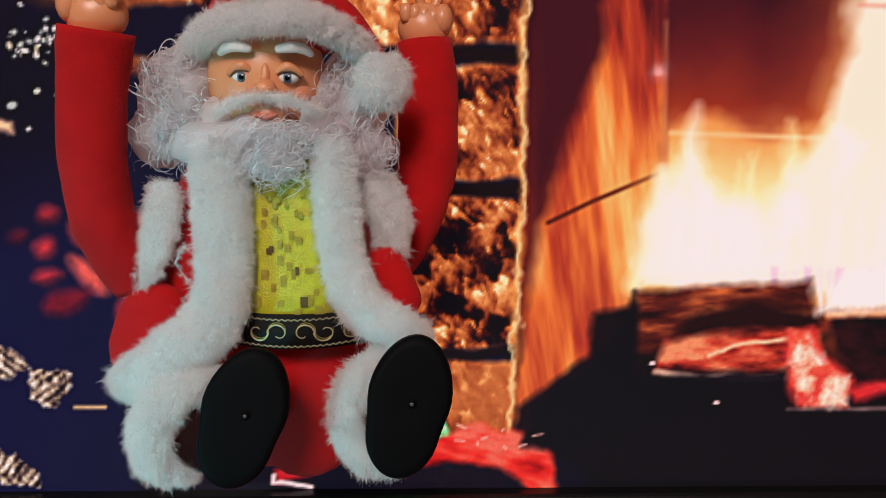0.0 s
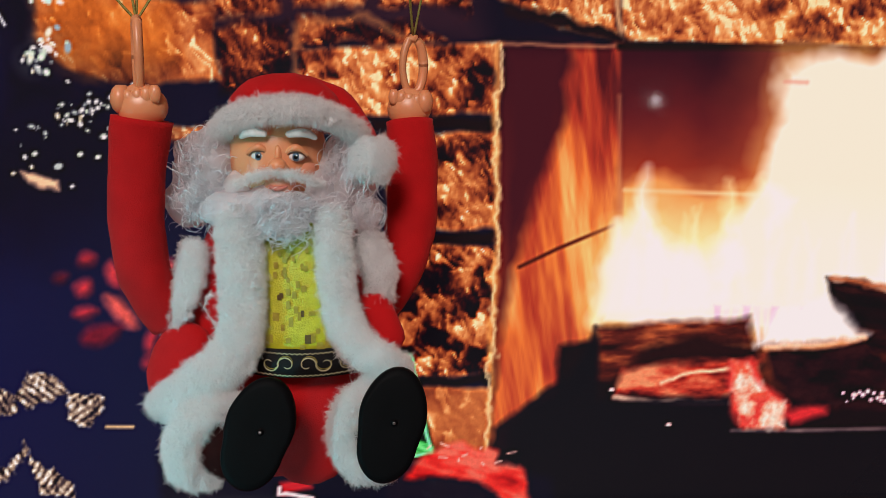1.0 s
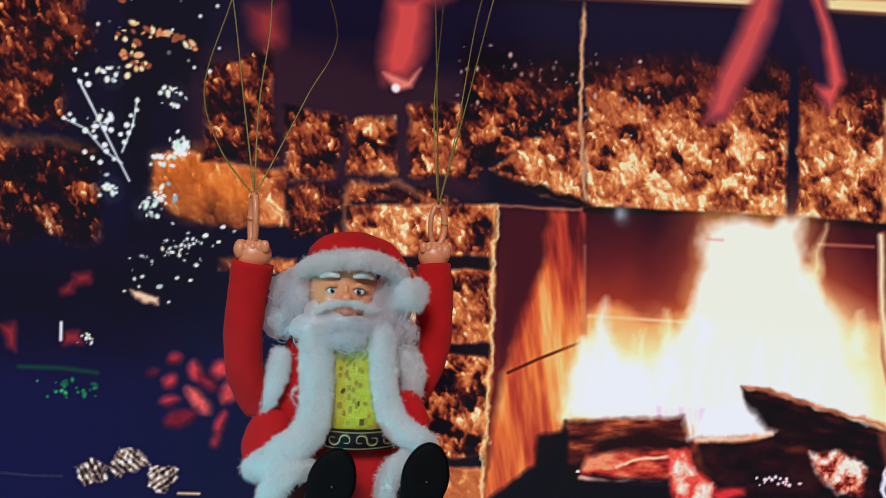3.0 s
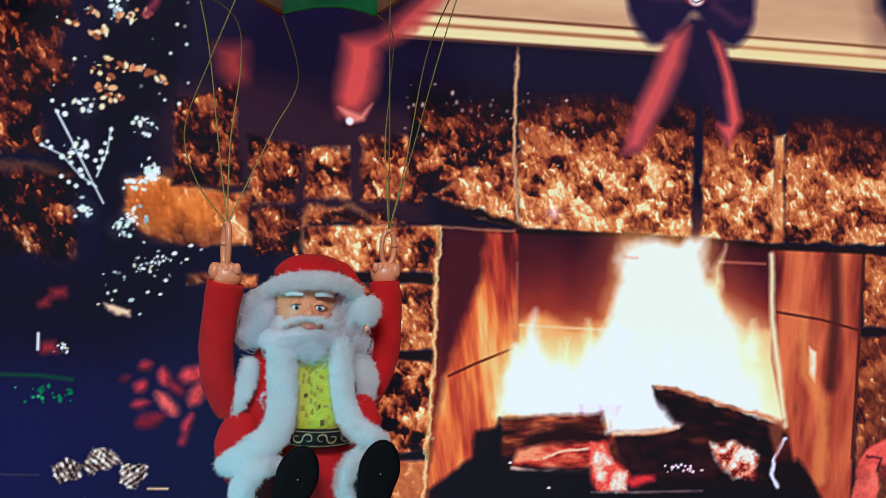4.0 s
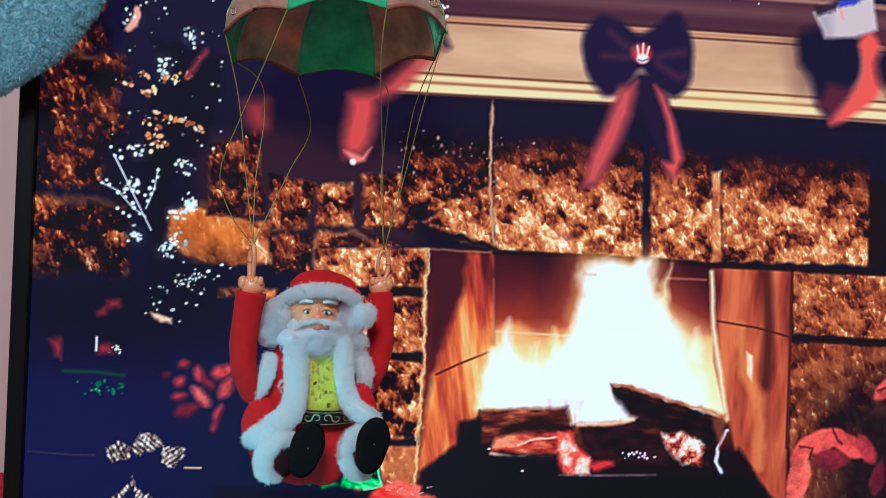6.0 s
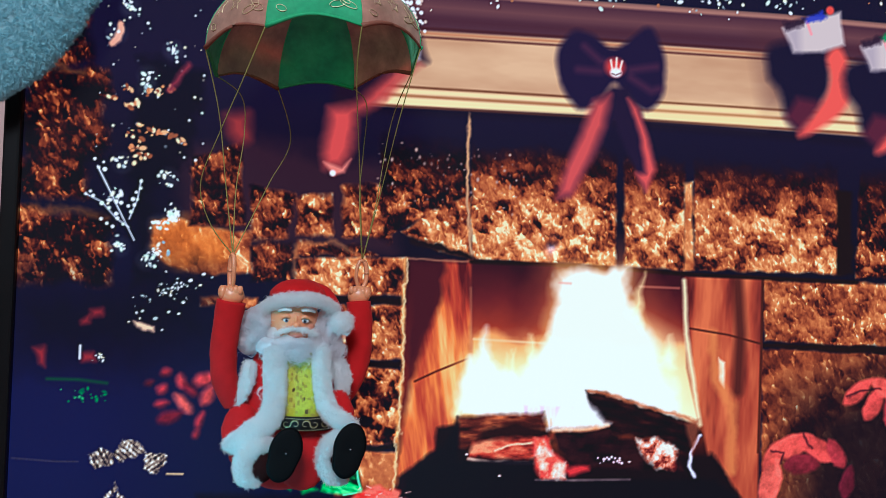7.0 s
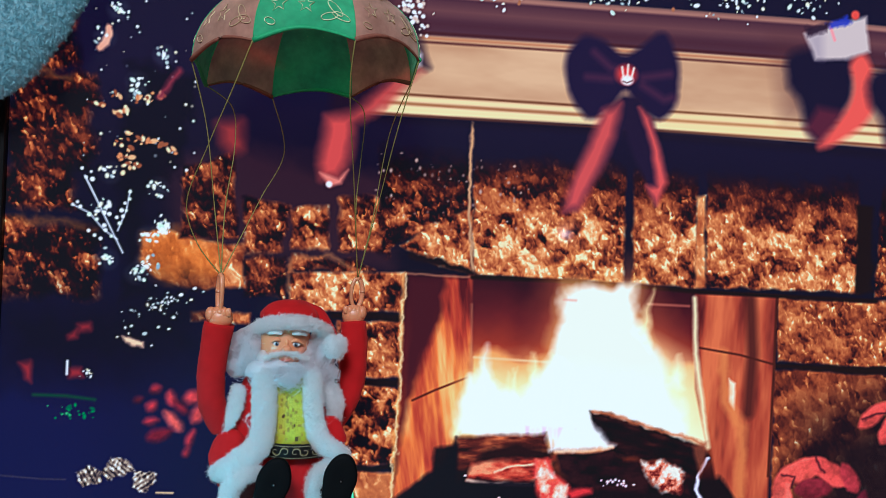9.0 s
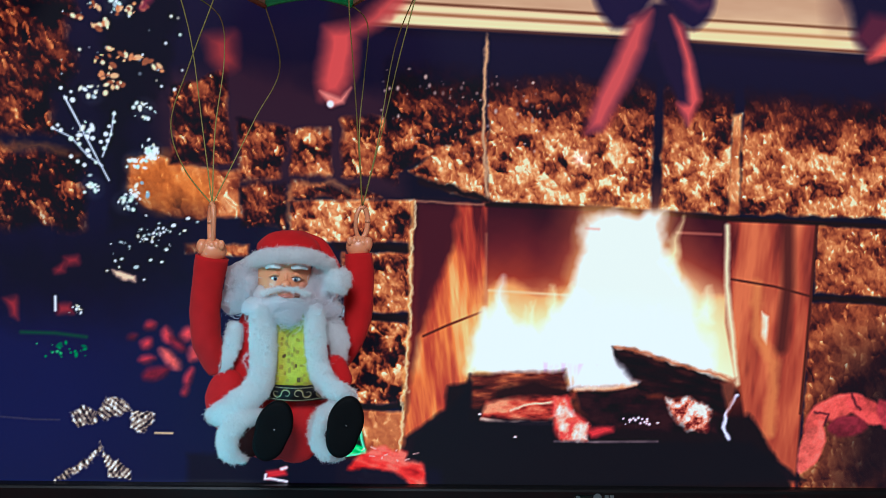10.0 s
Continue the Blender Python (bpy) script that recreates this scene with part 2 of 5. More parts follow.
def dot(c, r, soft=0.8, squash=1.0, turn=0.0):
    sl = window([c], r * max(1, 1 / squash, squash) + soft * 2)
    u, v = U[sl] - c[0], V[sl] - c[1]
    a = radians(turn)
    d = np.hypot(u * math.cos(a) + v * math.sin(a), (v * math.cos(a) - u * math.sin(a)) / squash)
    return sl, np.clip((r - d) / (2 * soft) + 0.5, 0, 1)


def lay(slm, colour, kind=None, amount=1.0):
    sl, m = slm
    if isinstance(colour, tuple):
        colour = np.array(colour) / 255
    mm = (m * amount)[..., None]
    IMG[sl] = IMG[sl] * (1 - mm) + colour * mm
    if kind:
        if kind not in KINDS:
            KINDS.append(kind)
        LAB[sl][m > 0.5] = KINDS.index(kind)


def glow(slm, colour, amount=1.0):
    sl, m = slm
    IMG[sl] = 1 - (1 - np.clip(IMG[sl], 0, 1)) * (1 - np.array(colour) / 255 * (m * amount)[..., None])


ROCK = [(0.0, (13, 5, 18)), (0.2, (48, 14, 18)), (0.36, (112, 43, 26)), (0.52, (164, 76, 40)), (0.7, (205, 114, 60)), (0.88, (238, 160, 96)), (1.0, (253, 212, 156))]


def cells(u, v, seed, sharp=9.0):
    """Broken facets that run into one another: tone and tilt of the near cells, weighed by distance."""
    t = np.random.RandomState(seed).rand(5, 48, 48)
    iu, iv = np.floor(u).astype(int), np.floor(v).astype(int)
    tone, total = np.zeros(u.shape), np.zeros(u.shape)
    for a in (-1, 0, 1):
        for b in (-1, 0, 1):
            ju, jv = (iu + a) % 48, (iv + b) % 48
            du, dv = u - (iu + a + t[0][jv, ju]), v - (iv + b + t[1][jv, ju])
            w = np.exp(-sharp * (du * du + dv * dv))
            tone += w * ((t[2][jv, ju] - 0.5) + (t[3][jv, ju] - 0.5) * 1.5 * du + (0.75 - t[4][jv, ju]) * 1.3 * dv)
            total += w
    return tone / (total + 1e-9)


def rock(sl, seed, tone, grain=6.0, rough=1.0, dim=1.0):
    """Hewn stone seen by firelight: slanting facets, smaller chips, dark hollows, glints on the edges."""
    u, v = U[sl], V[sl]
    w1, w2 = 5 * (fbm(u / 6, v / 6, seed + 300, 3) - 0.5), 5 * (fbm(u / 6, v / 6, seed + 340, 3) - 0.5)
    facet = cells((u + w1 + 0.45 * v) / (grain * 0.9), (v + w2 - 0.3 * u) / (grain * 1.25), seed * 3 + 11)
    chip = cells((u + w2 + 0.5 * v) / (grain * 0.32), (v + w1 - 0.2 * u) / (grain * 0.62), seed * 5 + 7, 7.0)
    hollow = np.clip(fbm((u + w1) / (grain * 2.2), (v + w2) / (grain * 1.8), seed * 7 + 60, 3) - 0.5, -0.25, 0.16) * 1.25
    fine = (fbm(u / 0.8, v / 1.2, seed * 7 + 20, 2, 0.6) - 0.5) * 0.10
    glint = np.clip(chip + facet * 0.5 - 0.36, 0, 1) * 0.5
    return ramp(np.clip((tone + 0.01 + (facet * 0.32 + chip * 0.19 + hollow + fine) * rough + glint) * dim, 0, 1), ROCK)


def stone(pts, seed, tone, grain=6.0, rough=1.0, edge=0.0, wob=2.2, fade=None, soft=1.4):
    sl, m = area(pts, soft, wob, 9 + wob, seed)
    dim = 1.0
    if fade:
        v0, v1, low = fade
        dim = 1 - (1 - low) * np.clip((V[sl] - v0 + 14 * (fbm(U[sl] / 12, V[sl] / 12, seed + 500, 3) - 0.5)) / (v1 - v0), 0, 1)
        m = m * np.clip((dim - low) * 4, 0, 1)
    col = rock(sl, seed, tone, grain, rough, dim)
    if edge:
        inner = area(pts, 4.0, wob, 9 + wob, seed, pad=soft)[1]
        col = col + (edge * np.clip(1 - abs(inner - 0.4) * 2.6, 0, 1))[..., None] * np.array([1, 0.66, 0.36])
    lay((sl, m), col, "stone#%d" % seed)


# dark backdrop; low on the left a blue lamp's haze on the panel is painted in
lay(((slice(None), slice(None)), np.ones_like(U)), ramp(V / 490, [(0, (13, 15, 38)), (0.2, (13, 12, 34)), (0.45, (14, 11, 27)), (0.66, (23, 16, 42)), (0.8, (21, 16, 40)), (1, (16, 14, 32))]))
glow(dot((20, 60), 120, 90), (4, 7, 30))

# stone courses over the dark left side
stone([(-1, 318), (54, 318), (56, 258), (2, 254)], 3, 0.08, 7, 0.9, wob=9, soft=4)
stone([(-13, 252), (41, 268), (43, 231), (-12, 225)], 4, 0.11, 7, 1.0, wob=9, soft=4)
stone([(-12, 221), (58, 218), (64, 167), (-10, 165)], 5, 0.14, 6, 1.1, wob=9, soft=4)
stone([(-17, 379), (37, 377), (43, 327), (-15, 321)], 31, 0.07, 7, 1.0, wob=9, soft=4)
lay(line([(-8, 316), (25, 318), (36, 315)], 4, 2.5, 4), (150, 84, 40), amount=0.5)
lay(line([(-4, 219), (25, 219), (58, 215)], 4, 2.5, 4), (150, 84, 40), amount=0.5)
# the wall left of the firebox
lay(area([(108, 268), (150, 276), (262, 262), (262, 196), (108, 204)], 9, 8, 20), (62, 30, 40), amount=0.65)
stone([(90, 214), (108, 217), (122, 212), (158, 209), (160, 180), (118, 178), (100, 184), (88, 197)], 6, 0.62, 8, 0.8)
lay(area([(90, 214), (108, 217), (122, 212), (140, 210), (142, 184), (118, 180), (100, 184), (88, 197)], 6, 5), (232, 118, 30), amount=0.55)
stone([(113, 261), (149, 275), (154, 213), (115, 211)], 7, 0.20, 6, wob=5, soft=2)
stone([(156, 243), (186, 237), (185, 208), (158, 205)], 8, 0.24, 6, wob=5, soft=2)
stone([(190, 233), (214, 244), (216, 210), (189, 209)], 9, 0.45, 6, wob=5, soft=2)
stone([(221, 244), (256, 252), (260, 207), (222, 209)], 10, 0.40, 6, wob=5, soft=2)
stone([(157, 201), (186, 204), (187, 174), (158, 175)], 11, 0.24, 6, wob=5, soft=2)
stone([(190, 204), (238, 205), (250, 199), (190, 195)], 12, 0.24, 6, wob=5, soft=2)
lay(line([(190, 180), (191, 202), (218, 205), (234, 198)], 3, 1.5, 2), (200, 120, 66), amount=0.5)
stone([(190, 192), (271, 197), (272, 168), (191, 166)], 13, 0.50, 6, 1.1, edge=0.22)
stone([(226, 161), (272, 161), (272, 121), (228, 120)], 14, 0.51, 6, 1.1, edge=0.22)
stone([(222, 113), (273, 115), (274, 57), (224, 57)], 15, 0.41, 7, 1.5, edge=0.22)
stone([(225, 53), (272, 53), (273, -3), (227, -2)], 16, 0.50, 10, 0.5, edge=0.22)
stone([(124, 162), (164, 162), (164, 155), (124, 155)], 17, 0.56, 6)
lay(line([(272, 196), (272, 162), (273, 121), (273, 83), (272, 54), (273, -3)], 2.6, 1.2, 2.4, 9, 3), (246, 164, 84), "lit_stone_edge", 0.55)
for pts in ([(219, 166), (272, 167), (272, 162), (220, 161)], [(222, 119), (273, 120), (273, 115), (222, 114)], [(224, 57), (274, 57), (274, 53), (225, 53)]):
    lay(area(pts, 1.2, 2, 8, 77), (22, 10, 14), amount=0.9)
# lintel stones fading upwards
FADE = (236, 286, 0.12)
stone([(246, 293), (312, 299), (315, 243), (270, 220), (254, 211)], 30, 0.32, 6, 1.2, fade=FADE)
stone([(266, 217), (290, 233), (317, 245), (320, 198), (292, 204)], 20, 0.58, 6, 1.1, fade=FADE)
stone([(315, 297), (428, 302), (433, 197), (320, 198)], 21, 0.61, 6, 1.15, fade=FADE)
stone([(433, 300), (483, 301), (489, 197), (440, 198)], 22, 0.61, 6, 1.15, fade=FADE)
stone([(484, 264), (492, 265), (496, 198), (488, 197)], 27, 0.68, 8, 0.5)
stone([(491, 299), (613, 302), (619, 200), (497, 198)], 23, 0.58, 6, 1.05, fade=FADE)
stone([(633, 303), (831, 306), (839, 200), (633, 198)], 24, 0.30, 6, fade=FADE)
lay(area([(612, 267), (626, 267), (630, 200), (618, 200)], 1.8, 3, 10), (24, 12, 14))
lay(line([(313, 307), (313, 272), (315, 243), (320, 199)], 2.2, 0.8, 2, 7, 5), (190, 135, 95))
lay(line([(275, 209), (300, 205), (320, 198)], 5, 1.5, 2.5, 8, 9), (24, 12, 18))
for k in range(70):
    x, y = random.uniform(0, 1), random.uniform(0, 1)
    c = ((247, 281)[0] + x * 110, (249, 227)[1] + y * 55)
    lay(dot(c, random.uniform(0.3, 1.1), 0.6, random.uniform(0.5, 1.5)), (190, 150, 135), amount=random.uniform(0.3, 0.9))

# right of the firebox
stone([(555, 193), (839, 195), (843, 142), (558, 144)], 25, 0.54, 6, 0.75)
stone([(557, 138), (843, 137), (855, -14), (563, -12)], 26, 0.42, 9, 0.6)
lay(area([(557, 143), (614, 143), (843, 142), (844, 133), (610, 138), (557, 140)], 1.2, 1.5), (26, 12, 12))
shade_r = area([(593, 96), (669, 125), (845, 119), (855, -14), (581, -12)], 30, 8, 30)
lay(shade_r, (17, 9, 18), amount=0.9)

# ---- firebox ----
box_pts = [(272, 195), (321, 196), (554, 194), (557, 122), (561, -12), (270, -9), (273, 121)]
sl, m = area(box_pts, 1.2)
lay((sl, m), ramp((V[sl] - (325, 50)[1]) / ((317, 193)[1] - (325, 50)[1]),
                  [(0, (30, 8, 14)), (0.3, (150, 50, 26)), (0.6, (110, 30, 28)), (1, (46, 11, 24))]), "firebox")
lay(area([(273, 194), (301, 195), (295, 155), (280, 112), (275, 58), (274, 121)], 5, 3, 15), (64, 17, 27))
# left cheek of bricks
sl, m = area([(302, 195), (320, 196), (324, 122), (320, 98), (307, 54), (300, 33), (271, 8), (272, 50), (280, 106), (296, 155)], 3, 3, 14, 5)
streak = fbm(U[sl] / 7 + V[sl] / 45, V[sl] / 50, 900, 4)
lay((sl, m), ramp(np.clip(-0.10 * np.clip((V[sl] - (311, 142)[1]) / 40, 0, 1) + 0.9 * streak + 0.25 * np.exp(-((V[sl] - (305, 109)[1]) / 45) ** 2) - 0.1, 0, 1),
                  [(0.1, (80, 18, 24)), (0.35, (176, 54, 36)), (0.6, (232, 116, 52)), (0.9, (255, 200, 116))]))
lay(line([(282, 105), (298, 113), (321, 123)], 1.6, 0.6), (92, 32, 20))
lay(line([(321, 176), (324, 122)], 2, 1.2), (255, 170, 110), amount=0.3)
lay(line([(324, 122), (320, 92), (315, 82)], 6, 3), (255, 226, 160))
# back wall, glowing low down
sl, m = area([(321, 195), (489, 194), (494, 121), (507, 77), (427, 94), (392, 80), (319, 82), (325, 122)], 1.0)
g = (V[sl] - (366, 84)[1]) / ((360, 195)[1] - (366, 84)[1])
lay((sl, m), ramp(np.clip(g + 0.16 * (fbm(U[sl] / 26, V[sl] / 22, 910) - 0.5), 0, 1),
                  [(0, (255, 232, 180)), (0.3, (255, 205, 130)), (0.47, (238, 140, 70)), (0.53, (152, 48, 30)), (0.75, (96, 24, 28)), (1, (44, 9, 22))]))
lay(line([(325, 138), (363, 137), (407, 136)], 1.6, 0.8), (250, 190, 130), amount=0.7)
lay(area([(432, 163), (492, 136), (496, 77), (436, 94)], 14), (255, 214, 150))
lay(line([(453, 183), (485, 183)], 1.6, 0.8), (150, 70, 60))
# right cheek
sl, m = area([(489, 193), (554, 194), (556, 122), (561, -12), (531, -11), (513, 64), (500, 121)], 1.5)
lay((sl, m), ramp(np.clip(fbm(U[sl] / 12, V[sl] / 60, 920, 4) + 0.04, 0, 1), [(0.2, (84, 22, 24)), (0.5, (168, 62, 40)), (0.8, (216, 104, 60))]))
lay(line([(533, 190), (538, 149), (538, 104)], 9, 3), (58, 20, 20), amount=0.8)
lay(area([(521, 130), (526, 126), (527, 106), (522, 112)], 1.2, 1), (255, 226, 190))
lay(line([(515, 148), (519, 113), (534, 93), (536, 42)], 8, 3, 2), (226, 130, 66), amount=0.7)
lay(line([(489, 189), (493, 147), (508, 77)], 3.4, 1.5, 0.6), (255, 226, 170), amount=0.9)
lay(line([(496, 152), (528, 148), (555, 142)], 1.5, 0.7), (70, 24, 18))
lay(line([(554, 193), (556, 140), (558, 56)], 1.8, 0.8), (70, 26, 18))
lay(line([(272, 196), (296, 196), (320, 196)], 1.6, 0.7, 0.8), (206, 130, 90), amount=0.5)
lay(line([(320, 196), (403, 197), (493, 194), (635, 194)], 3, 1), (26, 10, 12))

lay(line([(271, 195), (271, 162), (272, 121), (272, 83), (271, 54), (272, -3)], 2.6, 1.2, 2.4, 9, 3), (246, 164, 84), "lit_stone_edge", 0.55)
lay(line([(271, 195), (271, 162), (272, 121), (272, 83), (271, 54), (272, -3)], 1.2, 1.0, 3.2, 6, 4), (255, 222, 160), "lit_stone_edge", 0.8)

# ---- flames ----
flame_pts = [(388, 190), (400, 193), (440, 195), (450, 166), (456, 158), (468, 142), (474, 126), (486, 104), (492, 82), (463, 86), (424, 97), (423, 76), (366, 76), (316, 82), (318, 104), (324, 122), (334, 112), (346, 110), (361, 112), (372, 120), (382, 142), (388, 164)]
glow(area(flame_pts, 30, 8, 30, 3), (255, 112, 40), 0.75)
glow(area(flame_pts, 10, 7, 18, 3), (255, 180, 84), 0.9)
lay(area(flame_pts, 4.0, 6, 14, 3), (250, 236, 214), "flame")
lay(area([(317, 84), (319, 102), (326, 124), (333, 146), (337, 122), (343, 116), (356, 112), (372, 92), (366, 80)], 4, 4, 12, 8), (254, 246, 232), "flame", 0.85)
glow(area([(322, 84), (326, 132), (390, 134), (478, 126), (494, 82), (430, 90)], 14, 8, 24, 4), (255, 204, 120), 0.45)
for pts in ([(443, 163), (456, 192), (453, 168), (460, 146)], [(475, 125), (480, 147), (485, 121)], [(367, 101), (369, 144), (378, 104)], [(339, 105), (331, 135), (347, 103)], [(388, 119), (383, 144), (396, 136)]):
    glow(area(pts, 3, 4, 12, 6), (255, 206, 130), 0.9)
for k in range(16):
    f = k / 15
    c = (368, 86)[0] + f * 62
    lay(area([(c - 2, (368, 89)[1]), (c + 2, (368, 89)[1]), (c + 3 * math.sin(k * 5.1), (368, 86)[1] - 8 - 12 * random.random())], 0.8, 1), (255, 228, 226) if k % 3 else (240, 206, 224), "flame")

for k in range(22):
    f = k / 21
    x0, z0 = (330, 101)[0] + f * 130, (331, 88)[1]
    top = z0 + 14 + 34 * vn(np.array(f * 9.0), np.array(0.5), 71)
    lean = 7 * math.sin(k * 2.3)
    glow(area([(x0 - 3, z0), (x0 + 3, z0), (x0 + lean * 0.6 + 1.5, (z0 + top) / 2), (x0 + lean, float(top))], 2.2, 2.5, 9, k + 3), (255, 196, 110), 0.55)
for pts in ([(389, 183), (398, 183)],):
    lay(line(pts, 1.2, 0.8, 0.8), (230, 150, 130), amount=0.7)

# ---- logs and embers ----
DARK = (20, 9, 16)
lay(area([(270, -9), (279, 33), (288, 41), (301, 50), (301, 70), (316, 75), (320, 54), (367, 54), (394, 50), (421, 42), (520, 55), (567, -12)], 2, 3, 12, 8), DARK, "log")
sl, m = area([(316, 79), (344, 81), (383, 84), (384, 71), (337, 58), (317, 56)], 2, 2, 10)
lay((sl, m), ramp(fbm(U[sl] / 18, V[sl] / 5, 930), [(0.2, (34, 10, 13)), (0.5, (92, 30, 22)), (0.8, (204, 98, 52))]), "log")
lay(area([(324, 54), (336, 68), (362, 76), (388, 72), (391, 63), (363, 59)], 3, 3, 10), (34, 12, 14), "log")
sl, m = area([(325, 47), (329, 59), (358, 65), (389, 65), (390, 46)], 2.5, 3, 10, 4)
lay((sl, m), ramp(fbm(U[sl] / 14, V[sl] / 6, 940), [(0.25, (80, 12, 16)), (0.5, (196, 60, 42)), (0.75, (250, 140, 96))]), "log")
lay(line([(325, 47), (346, 45), (370, 45), (390, 47)], 2.4, 0.8, 1.5), (255, 200, 170), "log")
lay(line([(346, 54), (358, 59), (384, 61)], 1.6, 0.8, 1), (255, 190, 150), "log")
lay(area([(375, 64), (384, 65), (391, 55), (403, 44), (401, 34), (382, 33), (376, 45)], 2, 2, 8, 5), (232, 60, 52), "log")
sl, m = area([(376, 63), (383, 63), (390, 52), (401, 42), (398, 37), (384, 35), (378, 45)], 2, 2.5, 8, 6)
lay((sl, m), ramp(fbm(U[sl] / 6, V[sl] / 6, 950), [(0.3, (238, 96, 70)), (0.5, (255, 178, 150)), (0.7, (255, 236, 220))]), "log")
lay(area([(401, 41), (409, 44), (421, 45), (420, 40), (405, 36)], 2, 1.5), (214, 44, 48), "log")
# two dark logs in front of the flames
sl, m = area([(414, 101), (430, 99), (462, 90), (504, 78), (510, 68), (498, 54), (465, 66), (440, 68), (421, 80)], 1.5, 2.5, 10, 7)
lay((sl, m), ramp(fbm(U[sl] / 14 + V[sl] / 10, V[sl] / 6, 955), [(0.3, (13, 6, 14)), (0.55, (24, 9, 15)), (0.8, (50, 19, 19))]), "log")
lay(line([(416, 101), (430, 100), (462, 91), (504, 80)], 2.5, 1.2, 2), (190, 96, 56), "log", 0.8)
sl, m = area([(389, 72), (411, 71), (434, 74), (443, 65), (490, 64), (496, 40), (445, 42), (407, 45), (395, 56)], 1.5, 2, 10, 9)
lay((sl, m), ramp(fbm(U[sl] / 12, V[sl] / 7, 960), [(0.3, (16, 6, 14)), (0.7, (44, 16, 20))]), "log")
lay(line([(391, 71), (411, 71), (433, 75)], 3.2, 1.2, 1), (236, 150, 100), "log")
lay(area([(386, 72), (394, 87), (415, 92), (434, 76), (411, 73)], 3, 3, 10), (258, 250, 244), "flame")
sl, m = area([(456, 64), (465, 63), (474, 67), (490, 57), (490, 42), (474, 42), (462, 53)], 2, 3, 8, 9)
lay((sl, m), ramp(fbm(U[sl] / 5, V[sl] / 5, 970), [(0.3, (110, 24, 24)), (0.45, (220, 110, 80)), (0.65, (255, 226, 205))]), "log")
for k in range(14):
    lay(dot(((426, 48)[0] + 22 * k / 14 + random.uniform(-1, 1), (432, 48)[1] + random.uniform(-2.5, 2.5)), random.uniform(0.4, 1.2), 0.5), (255, 190, 210), "log")
lay(line([(509, 68), (502, 55), (501, 45), (507, 36)], 2.6, 0.8, 1.5), (215, 205, 225), "log")
lay(area([(496, 77), (507, 81), (507, 65), (503, 53)], 2, 1), (150, 70, 45), "log", 0.7)
lay(line([(378, 32), (405, 32), (453, 33)], 1.8, 0.8), (140, 110, 110), "firebox")
lay(area([(273, 33), (297, 53), (305, 56), (316, 79), (318, 46), (376, 48), (378, 32), (469, 33), (522, 35), (568, 5), (269, -9)], 2, 2), (13, 8, 18), "firebox", 0.95)
lay(line([(381, 45), (466, 45)], 0.5, 0.5), (40, 20, 26), "firebox", 0.3)
sl, m = area([(378, 49), (401, 46), (401, 34), (382, 33)], 2, 2.5, 8, 6)
lay((sl, m), ramp(fbm(U[sl] / 6, V[sl] / 6, 950), [(0.3, (226, 70, 60)), (0.5, (255, 160, 130)), (0.7, (255, 226, 205))]), "log")
for c in [(350, 35), (324, 51), (432, 49), (444, 48), (452, 47)]:
    lay(dot(c, 1.2, 0.5, 0.6), (240, 180, 180))

# ---- mantel ----
sl, m = area([(225, 395), (266, 395), (392, 398), (560, 402), (823, 403), (831, 304), (661, 311), (397, 312), (229, 307)], 1.2)
lay((sl, m), (208, 156, 114), "mantel")
lay((sl, m), ramp(fbm(U[sl] / 60, V[sl] / 18, 980), [(0.2, (186, 132, 94)), (0.8, (228, 182, 136))]), amount=0.6)
lay(area([(225, 395), (266, 395), (392, 398), (560, 402), (823, 403), (826, 366), (552, 372), (394, 369), (267, 365), (226, 364)], 1.5), ramp(V[area([(225, 395), (266, 395), (392, 398), (560, 402), (823, 403), (826, 366), (552, 372), (394, 369), (267, 365), (226, 364)], 1.5)[0]] * 0 + 0.5, [(0, (70, 36, 48)), (1, (84, 46, 56))]), "mantel")
lay(line([(225, 394), (266, 394), (393, 396), (560, 400), (823, 401)], 3.2, 1.0), (158, 104, 90))
lay(line([(226, 383), (393, 385), (560, 389), (824, 389)], 7, 4), (124, 74, 70), amount=0.6)
lay(line([(226, 373), (394, 376), (561, 379), (825, 380)], 5, 3), (70, 32, 44), amount=0.8)
for dy, w, c in ((0, 2.2, (70, 30, 36)), (9, 2.0, (190, 122, 84)), (16, 1.6, (96, 48, 42))):
    lay(line([(p[0], p[1] - dy * 0.41) for p in ((226, 365), (267, 367), (394, 370), (557, 373), (826, 371))], w, 0.8), c)
for dy, w, c in ((0, 1.6, (116, 66, 40)), (8, 3.2, (248, 206, 146)), (16, 1.6, (168, 108, 66)), (26, 5.0, (252, 212, 150)), (36, 1.6, (120, 66, 44))):
    lay(line([(p[0], p[1] - dy * 0.41) for p in ((228, 323), (269, 323), (396, 325), (532, 327), (660, 328), (829, 322))], w, 0.8), c)
lay(area([(454, 322), (555, 323), (546, 315), (459, 315)], 10), (250, 196, 120), amount=0.4)
lay(area([(221, 400), (245, 403), (263, 363), (245, 315), (226, 296)], 8, 4), (60, 22, 34), amount=0.9)
lay(area([(537, 385), (566, 383), (564, 330), (550, 329)], 12), (80, 40, 44), amount=0.5)
lay(area([(229, 306), (397, 311), (661, 309), (831, 301), (831, 294), (661, 303), (397, 306), (229, 302)], 3), (20, 12, 28), amount=0.8)

